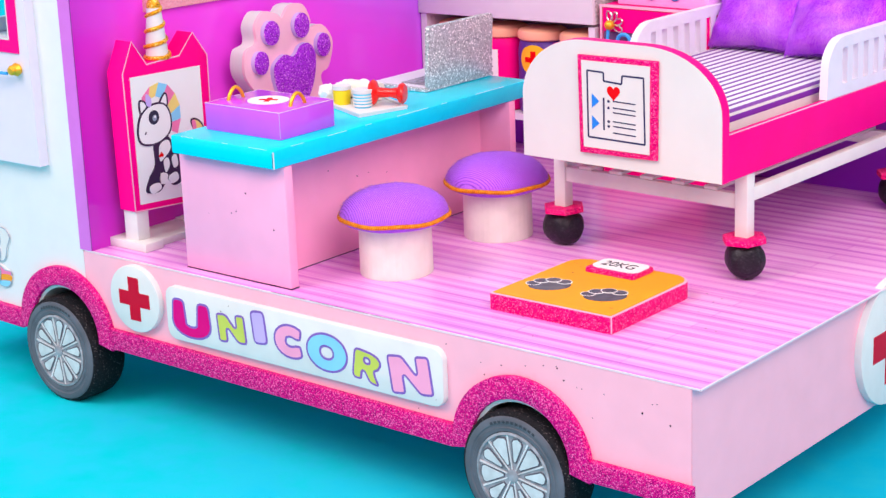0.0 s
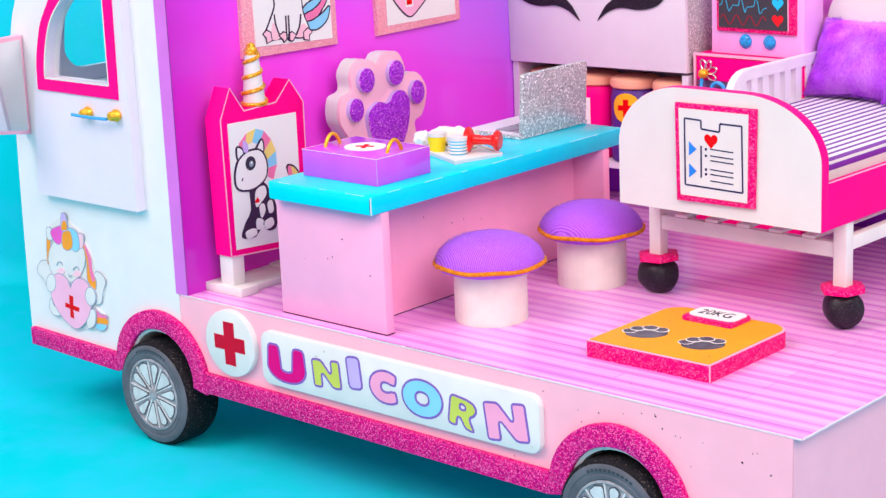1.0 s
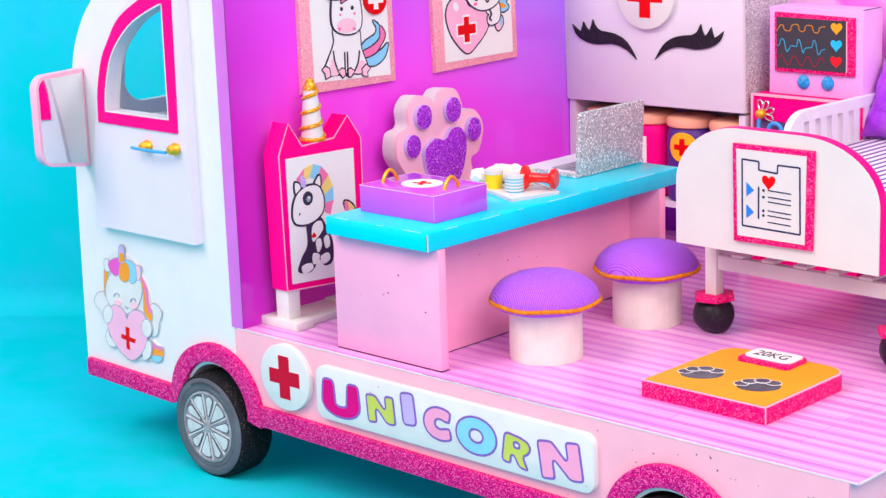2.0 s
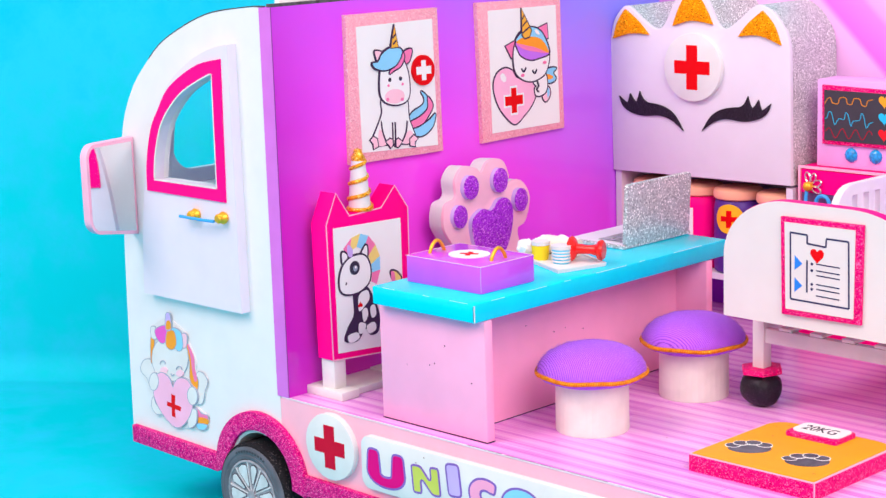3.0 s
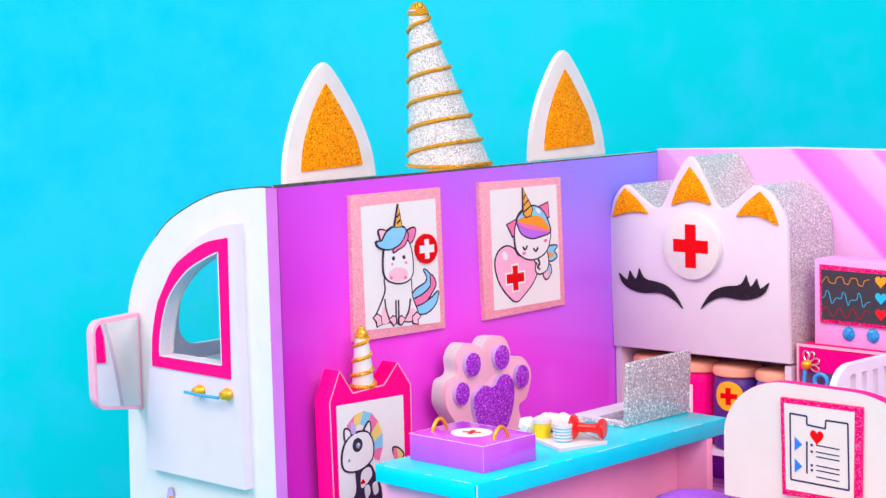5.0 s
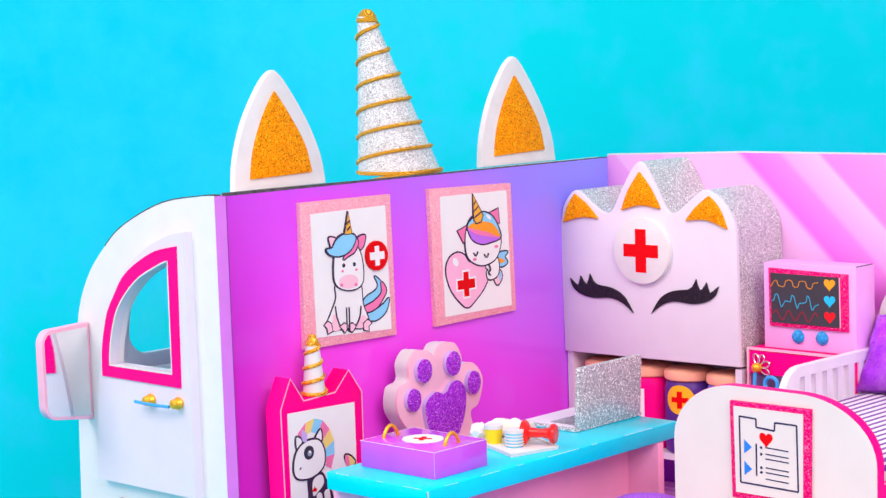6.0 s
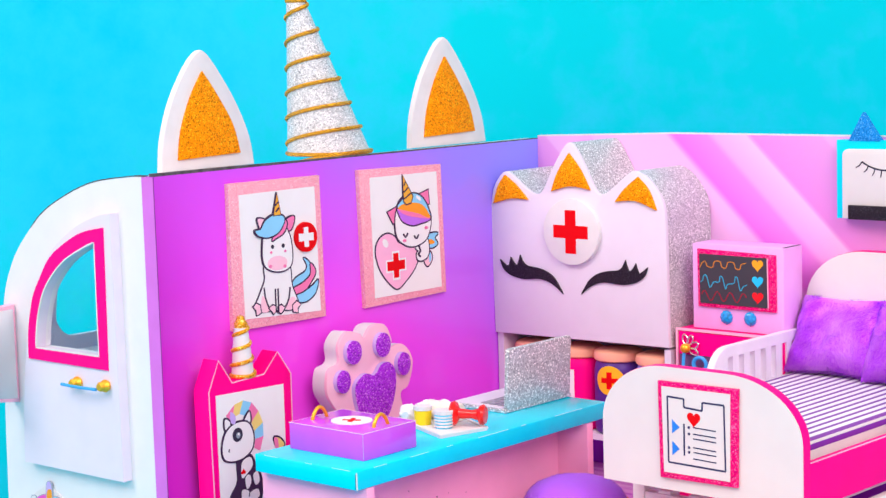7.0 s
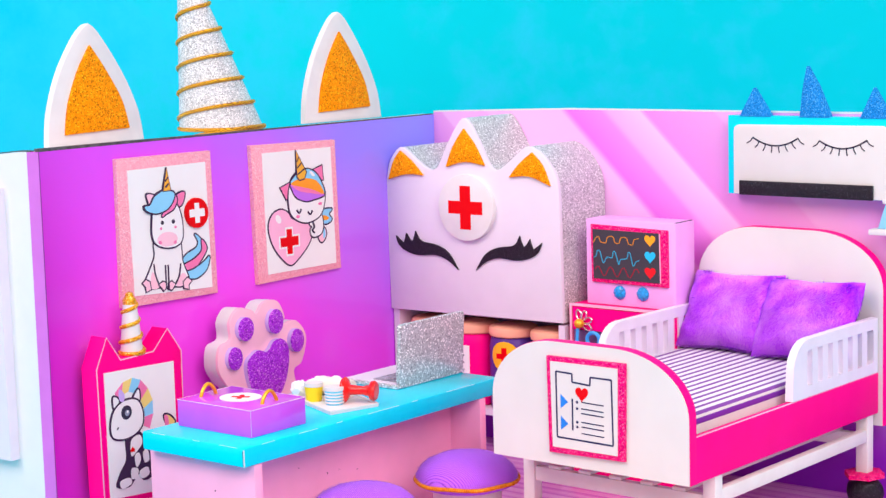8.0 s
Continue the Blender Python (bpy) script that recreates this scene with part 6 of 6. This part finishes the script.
def pillow(u, v, z, turn, seed):
    t = on_bed("pillow", "fluffy purple plush pillow leaning on the headboard", "pillow", "plush pillows")
    rng = random.Random(seed)
    w, h, d = 2.08, 1.66, 0.66
    bm = bmesh.new()
    n = 22
    grid = {}
    for s in (1, -1):
        for i in range(n + 1):
            for j in range(n + 1):
                a, b = 2 * i / n - 1, 2 * j / n - 1
                rim = (1 - abs(a) ** 3.2) * (1 - abs(b) ** 3.2)
                if rim <= 0 and s < 0:
                    grid[s, i, j] = grid[1, i, j]
                    continue
                pinch = 1 - 0.10 * (1 - abs(a)) * abs(b) ** 3
                q = Vector((a * w * (1 - 0.06 * (1 - abs(b)) - 0.07 * abs(a * b) ** 4), s * d * max(rim, 0) ** 0.6, b * h * pinch))
                q += 0.09 * Vector((noise.noise(q * 1.3 + Vector((seed, 0, 0))), noise.noise(q * 1.7 + Vector((0, seed, 0))), 0))
                grid[s, i, j] = bm.verts.new(q)
    for s in (1, -1):
        for i in range(n):
            for j in range(n):
                f = [grid[s, i, j], grid[s, i + 1, j], grid[s, i + 1, j + 1], grid[s, i, j + 1]]
                bm.faces.new(f if s < 0 else f[::-1])
    bmesh.ops.recalc_face_normals(bm, faces=bm.faces)
    m = Matrix.Translation((u, v, z)) @ Matrix.Rotation(radians(turn), 4, "Y") @ Matrix.Rotation(radians(-34), 4, "X")
    # plush: short tapering tufts all over
    bm.normal_update()
    faces = [(f.calc_center_median(), f.normal.copy(), [v_.co.copy() for v_ in f.verts]) for f in bm.faces]
    tri_v, tri_f = [], []
    tri_n = []
    for c, nrm, vs in faces:
        nrm = nrm if nrm.dot(c) > 0 else -nrm
        for _ in range(26):
            a, b = rng.random(), rng.random()
            p = vs[0].lerp(vs[1], a).lerp(vs[3].lerp(vs[2], a), b)
            lean = Vector((0.3 + noise.noise(p * 0.9) * 1.3, 0, -0.9 + noise.noise(p * 1.1 + Vector((5, 5, 5))) * 1.1)) + Vector((rng.uniform(-0.3, 0.3), rng.uniform(-0.3, 0.3), rng.uniform(-0.3, 0.3)))
            tip = p + (nrm * 0.4 + lean).normalized() * rng.uniform(0.08, 0.19)
            sd = nrm.cross(lean)
            sd = sd.normalized() * 0.014 if sd.length > 1e-4 else Vector((0.014, 0, 0))
            k = len(tri_v)
            a, b = (p - sd, p + sd) if (2 * sd).cross(tip - p).dot(nrm) > 0 else (p + sd, p - sd)
            tri_v += [m @ a, m @ b, m @ tip]
            tri_f.append((k, k + 1, k + 2))
            tri_n += [(m.to_3x3() @ (nrm + lean * 0.1)).normalized()] * 3
    bm.transform(m)
    bed_part("cushion", bm, FUR, t, "purple plush cushion")
    fur = bmesh.new()
    me = bpy.data.meshes.new("plush")
    me.from_pydata([tuple(p) for p in tri_v], [], tri_f)
    fur.from_mesh(me)
    bpy.data.meshes.remove(me)
    fur.transform(BEDSIZE @ Matrix.Translation(-ONBED))
    ob = new("plush", raw_mesh("plush", fur, FUR))
    ob.parent = t
    tagged(ob, "long purple plush pile")
    ob.data.normals_split_custom_set([tuple(v_) for v_ in tri_n])
    ob["kind"] = "stuff"


pillow(2.2, 12.95, 7.12, -1, 3)
pillow(5.72, 12.55, 7.16, -1, 8)


# ---- unicorn cabinet in the corner ----
def cabinet():
    t = thing("unicorn_cabinet", 4.8, 21.3, 0, 0, "pale lilac eared cabinet with silver glitter sides and open shelf", "cabinet", fit=laid(0.014, 0, 0.478, 0.973, 0.915, 0.941))
    out = [(0.42, 5.62), (0.36, 11.3)] + spline([(0.36, 11.3), (0.55, 12.1), (1.05, 12.72), (1.45, 12.68), (2.15, 12.15), (2.72, 11.86), (3.15, 12.0), (3.65, 12.9), (4.35, 13.95), (4.78, 13.98), (5.35, 13.1), (5.85, 12.15), (6.25, 11.95),
                                                      (6.75, 12.25), (7.55, 12.88), (7.98, 12.94), (8.6, 12.55), (9.15, 11.75), (9.28, 11.0)], 4, False) + [(9.36, 5.74)]
    part("body", plate(out, FACE(19.75), -3.22, 0.0), G_SILVER, t, "silver glitter wrapped body")
    part("front", plate(out, FACE(19.75), 0.004, 0.2, bevel=0.05), LAV, t, "pale lilac foam front with three ears")
    for pts in ([(0.56, 11.36), (0.82, 12.1), (1.21, 12.62), (1.85, 12.17), (2.42, 11.59), (1.50, 11.60)], [(3.68, 12.0), (4.03, 12.83), (4.62, 13.64), (5.2, 12.95), (5.66, 12.12), (4.65, 12.24)],
                [(6.9, 11.67), (7.38, 12.23), (8.04, 12.74), (8.56, 12.2), (8.9, 11.40), (7.9, 11.74)]):
        curve = spline(pts[0:3], 4, False) + spline(pts[2:5], 4, False)[1:] + spline([pts[4], pts[5], pts[0]], 4, False)[1:-1]
        part("inner_ear", plate(curve, FACE(19.55), 0.0, 0.12, bevel=0.02), G_GOLD, t, "orange gold glitter inner ear")
    badge(4.75, 10.32, 1.42, FACE(19.55), 0.0, t, 0.62, 0.24)
    lash = spline([(4.18, 7.60), (3.70, 8.28), (3.10, 8.60), (2.35, 8.70)], 5, False) + spline([(2.35, 8.70), (2.10, 8.84), (1.92, 9.16)], 3, False)[1:] + spline([(1.92, 9.16), (1.86, 8.92), (1.74, 8.68)], 3, False)[1:]
    lash += spline([(1.74, 8.68), (1.58, 8.80), (1.42, 9.04)], 3, False)[1:] + spline([(1.42, 9.04), (1.36, 8.82), (1.27, 8.60)], 3, False)[1:] + [(1.05, 8.74), (0.84, 8.90)]
    lash += spline([(0.84, 8.90), (1.02, 8.50), (1.42, 8.24), (2.1, 8.11), (3.0, 8.17), (3.65, 7.98), (4.18, 7.60)], 5, False)[1:-1]
    part("eyelash", plate(lash, FACE(19.55), 0.0, 0.08), G_BLACK, t, "black glitter eyelash")
    part("eyelash", plate([(9.28 - u, v + 0.06 + 0.02 * (4 - u)) for u, v in lash], FACE(19.55), 0.0, 0.08), G_BLACK, t, "black glitter eyelash")
    part("side_board", box(0.45, 0.75, 19.7, 22.95, -0.5, 5.62), LAV, t, "pale side board")
    part("side_board", box(9.05, 9.35, 19.7, 22.95, -0.5, 5.62), LAV, t)
    part("shelf", box(0.75, 9.05, 19.7, 22.95, 1.4, 1.65), LAV, t, "open shelf")
    part("shelf_back", box(0.75, 9.05, 22.7, 22.95, 1.65, 5.62), LAV, t)


cabinet()


def jar(x, material, label, mark):
    y = 20.75
    t = thing("jar", x, y, 1.65, 0, label, "jar", "jars on the shelf", fit=laid(-0.11, -1.14, 0.45, 0.986, 0.97, 0.95))
    part("body", lathe([(0.85, 0.0), (0.98, 0.12), (1.0, 0.4), (1.0, 2.7), (0.94, 3.02), (0.84, 3.14)], x, y, 1.65, 36), material, t)
    part("lid", lathe([(0.92, 3.12), (1.0, 3.18), (1.03, 3.34), (0.99, 3.5), (0.86, 3.58), (0.0, 3.6)], x, y, 1.65, 36), PEACH, t, "peach clay lid")
    curved = lambda u, v, d: (x + (1.0 + d) * math.sin(u), y - (1.0 + d) * math.cos(u), v)

    def band(u0, u1, v, w, d1, n=12):
        return stroke([(u0 + (u1 - u0) * i / n, v) for i in range(n + 1)], w, curved, -0.02, d1)

    if mark == "disc":
        a, z, r = 0.22, 4.02, 0.62
        bm = bmesh.new()
        mid = bm.verts.new(curved(a, z, 0.03))
        rings = [[bm.verts.new(curved(a + r * k / 5 * math.cos(2 * math.pi * i / 30), z + r * k / 5 * math.sin(2 * math.pi * i / 30), 0.03)) for i in range(30)] for k in range(1, 6)]
        rings.append([bm.verts.new(curved(a + r * math.cos(2 * math.pi * i / 30), z + r * math.sin(2 * math.pi * i / 30), -0.02)) for i in range(30)])
        for i in range(30):
            j = (i + 1) % 30
            bm.faces.new((mid, rings[0][i], rings[0][j]))
            for p, q in zip(rings, rings[1:]):
                bm.faces.new((p[i], q[i], q[j], p[j]))
        disc = part("disc", bm, plain("orange yellow paper", (0.95, 0.50, 0.02), 0.5), t, "orange disc with red cross")
        part("cross_arm", band(a - 0.36, a + 0.36, z, 0.22, 0.04), RED, disc, "red cross")
        part("cross_arm", band(a - 0.11, a + 0.11, z, 0.72, 0.042, 4), RED, disc, "red cross")
    if mark == "label":
        lab = part("label", band(-0.5, 0.38, 3.5, 1.6, 0.03), PAPER, t, "white paper label")
        for i in range(4):
            part("text_bar", band(-0.3, 0.15, 2.98 + 0.3 * i, 0.05, 0.04, 5), INK, lab)
    return t


jar(2.0, HOT, "hot pink jar with peach lid", "")
jar(4.15, HOT, "hot pink jar with white label and peach lid", "label")
jar(6.12, INDIGO, "deep purple jar with orange cross label and peach lid", "disc")
jar(8.2, PERI, "periwinkle blue jar with peach lid", "")


# ---- drawer unit and heart monitor ----
def drawer_unit():
    t = thing("drawer_unit", 11.9, 21.3, 0, 0, "hot pink card drawer unit with flower knob", "drawer unit", fit=laid(-0.071, 0, 0.411, 0.977, 0.915, 0.946))
    part("body", box(9.6, 14.35, 19.9, 22.9, -0.43, 6.58), HOT, t)
    part("edge_band", plate([(9.58, 5.0), (9.58, 6.62), (14.36, 6.62), (14.36, 5.0)], FACE(19.9), 0.0, 0.1, [[(9.68, 5.0 + 0.001), (9.68, 6.52), (14.26, 6.52), (14.26, 5.001)]]), HOTEDGE, t, "pale pink cut edge")
    part("drawer", box(9.72, 14.2, 19.82, 19.95, 5.56, 6.48), HOT, t, "hot pink drawer front")
    # a dark plate stands in for the shade below the drawer
    part("recess_shade", box(9.72, 14.2, 19.87, 19.95, 4.7, 5.54), plain("dusky violet recess shade", (0.16, 0.09, 0.22), 0.6), t, "dark plate coloured as the shade below the drawer")
    for ku in (10.15, 12.94):
        k = part("knob", ball(ku, 19.6, 5.84, 0.2, 0.2, 0.2), GOLD, t, "gold bead knob with silver filigree flower")
        for a in (-0.45, 0.35, 1.15, 1.85):
            ca, sa = math.cos(a), math.sin(a)
            leaf = [(0.10 + 0.22 * (1 - math.cos(s)), 0.12 * math.sin(s)) for s in (2 * math.pi * j / 14 for j in range(14))]
            part("petal", tube([(ku + 0.02 + p * ca - r * sa, 19.72, 5.86 + p * sa + r * ca) for p, r in leaf], 0.035, 6, True), SILVERM, k)
    part("wire_hook", tube([(10.1, 19.6, 5.7), (10.09, 19.55, 5.3), (10.1, 19.5, 4.9), (10.28, 19.5, 4.72)], 0.07), BLUEWIRE, k, "blue wire hook")
    pts = [(10.82 + 0.29 * math.cos(s), 19.6, 5.24 + 0.28 * math.sin(s)) for s in (2 * math.pi * j / 20 for j in range(20))]
    part("wire_loop", tube(pts, 0.08, 8, True), BLUEWIRE, k, "blue wire loop")


drawer_unit()


def monitor():
    t = thing("heart_monitor", 11.9, 21.4, 6.58, 0, "lilac heart rate monitor with glitter-framed dark screen", "monitor", fit=laid(0.057, 0, 0.445, 0.967, 0.915, 0.94))
    BODY = plain("lilac pink card", (0.82, 0.42, 0.84), 0.4)
    part("housing", box(10.05, 14.2, 20.35, 21.82, 6.6, 10.09, 0.04), BODY, t, "lilac card housing")
    part("slot", box(14.09, 14.17, 20.46, 21.72, 10.085, 10.105), INK, t, "dark gap along the lid's end")
    part("bezel", plate([(10.37, 7.52), (10.34, 9.88), (13.88, 9.80), (13.90, 7.52)], FACE(20.35), 0.0, 0.12, bevel=0.02), G_HOT, t, "hot pink glitter screen frame")
    s = part("screen", plate([(10.49, 7.68), (10.46, 9.69), (13.56, 9.67), (13.59, 7.68)], FACE(20.23), 0.0, 0.04), SCREEN, t, "dark screen with three heart traces")
    part("cut_edge", stroke([(13.585, 7.68), (13.555, 9.67)], 0.03, FACE(20.23), 0.0, 0.044), HOTEDGE, s, "pale cut edge")
    q = FACE(20.19)
    square = [(0.0, 0.0), (0.13, 0.20), (0.26, 0.25), (0.35, 0.06), (0.59, 0.03), (0.67, 0.24), (0.82, 0.30), (0.96, 0.26), (1.02, 0.07), (1.21, 0.04), (1.30, 0.26), (1.46, 0.29), (1.58, 0.25), (1.65, 0.05), (1.84, 0.02), (1.92, 0.22), (2.14, 0.28)]
    part("trace", stroke(spline([(10.49 + u, 9.14 + v) for u, v in square], 4, False), 0.034, q, 0.0, 0.01), plain("orange trace", (0.62, 0.24, 0.02), 0.5), s, "orange trace")
    spike = [(0.0, 0.0), (0.11, 0.05), (0.18, 0.27), (0.31, 0.23), (0.45, -0.22), (0.63, 0.03), (0.87, 0.02), (0.93, 0.27), (1.04, 0.21), (1.18, -0.24), (1.27, -0.03), (1.56, 0.03), (1.63, 0.29), (1.73, 0.21), (1.85, -0.26), (1.98, -0.08), (2.15, -0.01)]
    part("trace", stroke(spline([(10.50 + u, 8.55 + v) for u, v in spike], 3, False), 0.034, q, 0.0, 0.01), plain("blue trace", (0.03, 0.40, 0.62), 0.5), s, "blue trace")
    part("trace", stroke([(10.56 + 0.0448 * i, 8.0 + 0.19 * math.sin(i * 0.47 + 0.2)) for i in range(47)], 0.034, q, 0.0, 0.01), plain("red trace", (0.36, 0.008, 0.03), 0.5), s, "dark red trace")
    for z, m in ((9.34, plain("orange heart", (0.95, 0.40, 0.02), 0.5)), (8.68, plain("blue heart", (0.02, 0.55, 0.9), 0.5)), (8.04, plain("red heart", (0.85, 0.01, 0.02), 0.5))):
        part("heart", plate(heart(13.13, z, 0.5, 0.48), q, 0.0, 0.012), m, s)
    for u, z in ((11.62, 7.14), (12.70, 7.16)):
        part("gem_knob", ball(u, 20.33, z, 0.285, 0.15, 0.30, 0, 2), GEM, t, "blue faceted gem knob", smooth=0)


monitor()


# ---- air conditioner on the back wall ----
def air_conditioner():
    t = thing("air_conditioner", 18.9, 22.6, 11.2, 0, "white and cyan unicorn-eared air conditioner with eyelashes", "air conditioner", fit=laid(0.085, 0, 0.429, 0.965, 0.915, 0.937))
    x0, x1 = 15.43, 22.3
    part("casing", box(x0, x1, 22.35, 22.99, 11.22, 14.33, 0.02), CYAN, t, "cyan card casing")
    part("front", plate([(15.72, 11.24)] + [(15.97 - 0.25 * math.cos(radians(a)), 13.73 + 0.25 * math.sin(radians(a))) for a in range(0, 91, 18)] + [(21.85 + 0.25 * math.sin(radians(a)), 13.78 + 0.25 * math.cos(radians(a))) for a in range(0, 91, 18)] + [(22.1, 11.24)],
                        FACE(22.35), 0.0, 0.1, bevel=0.02), BEDCARD, t, "white front panel")
    part("outlet", box(16.02, 21.55, 22.12, 22.26, 11.22, 11.78, 0.02), G_BLACK, t, "black glitter outlet strip")
    q = FACE(22.25)
    for cx, cz, tilt in ((17.52, 13.18, 0.0), (20.32, 13.14, 0.03)):
        bow = lambda f: (cx + 0.96 * f, cz + 0.31 * f * f + tilt * f)
        part("eyelash_line", stroke([bow(i / 10 - 1) for i in range(21)], 0.06, q, 0.0, 0.015), INK, t, "drawn black eyelashes")
        for i in range(8):
            f = -1.0 + 2.0 * i / 7
            a, b = bow(f)
            part("lash", stroke([(a, b), (a + 0.1 * f, b - 0.15), (a + 0.26 * f, b - 0.29 + 0.06 * abs(f))], 0.04, q, 0.0, 0.015), INK, t)
    for pts in ([(15.95, 14.3), (16.55, 15.42), (17.3, 14.3)], [(18.5, 14.3), (18.62, 15.4), (18.8, 16.26), (19.25, 15.5), (19.76, 14.3)], [(20.95, 14.3), (21.5, 15.46), (22.2, 14.3)]):
        part("spike", plate(pts, FACE(22.6), 0.0, 0.3, bevel=0.03), G_BLUE, t, "blue glitter spike")


air_conditioner()


def wall_shelf():
    t = thing("wall_box", 22.6, 22.4, 9.9, 0, "small white wall shelf with a pale blue box", "wall shelf", fit=laid(0.085, 0, 0.429, 0.965, 0.915, 0.937))
    part("shelf", box(21.5, 24.2, 21.9, 22.99, 9.95, 10.16, 0.03), WHITE, t, "white shelf board")
    part("box", plate([(21.7, 10.16), (22.0, 11.1), (23.9, 11.1), (24.1, 10.16)], FACE(22.95), 0.0, 0.7, bevel=0.05), SKYBLUE, t, "pale blue box")
    part("box_lid", box(21.9, 24.0, 22.2, 22.96, 11.1, 11.3, 0.05), WHITE, t)


wall_shelf()
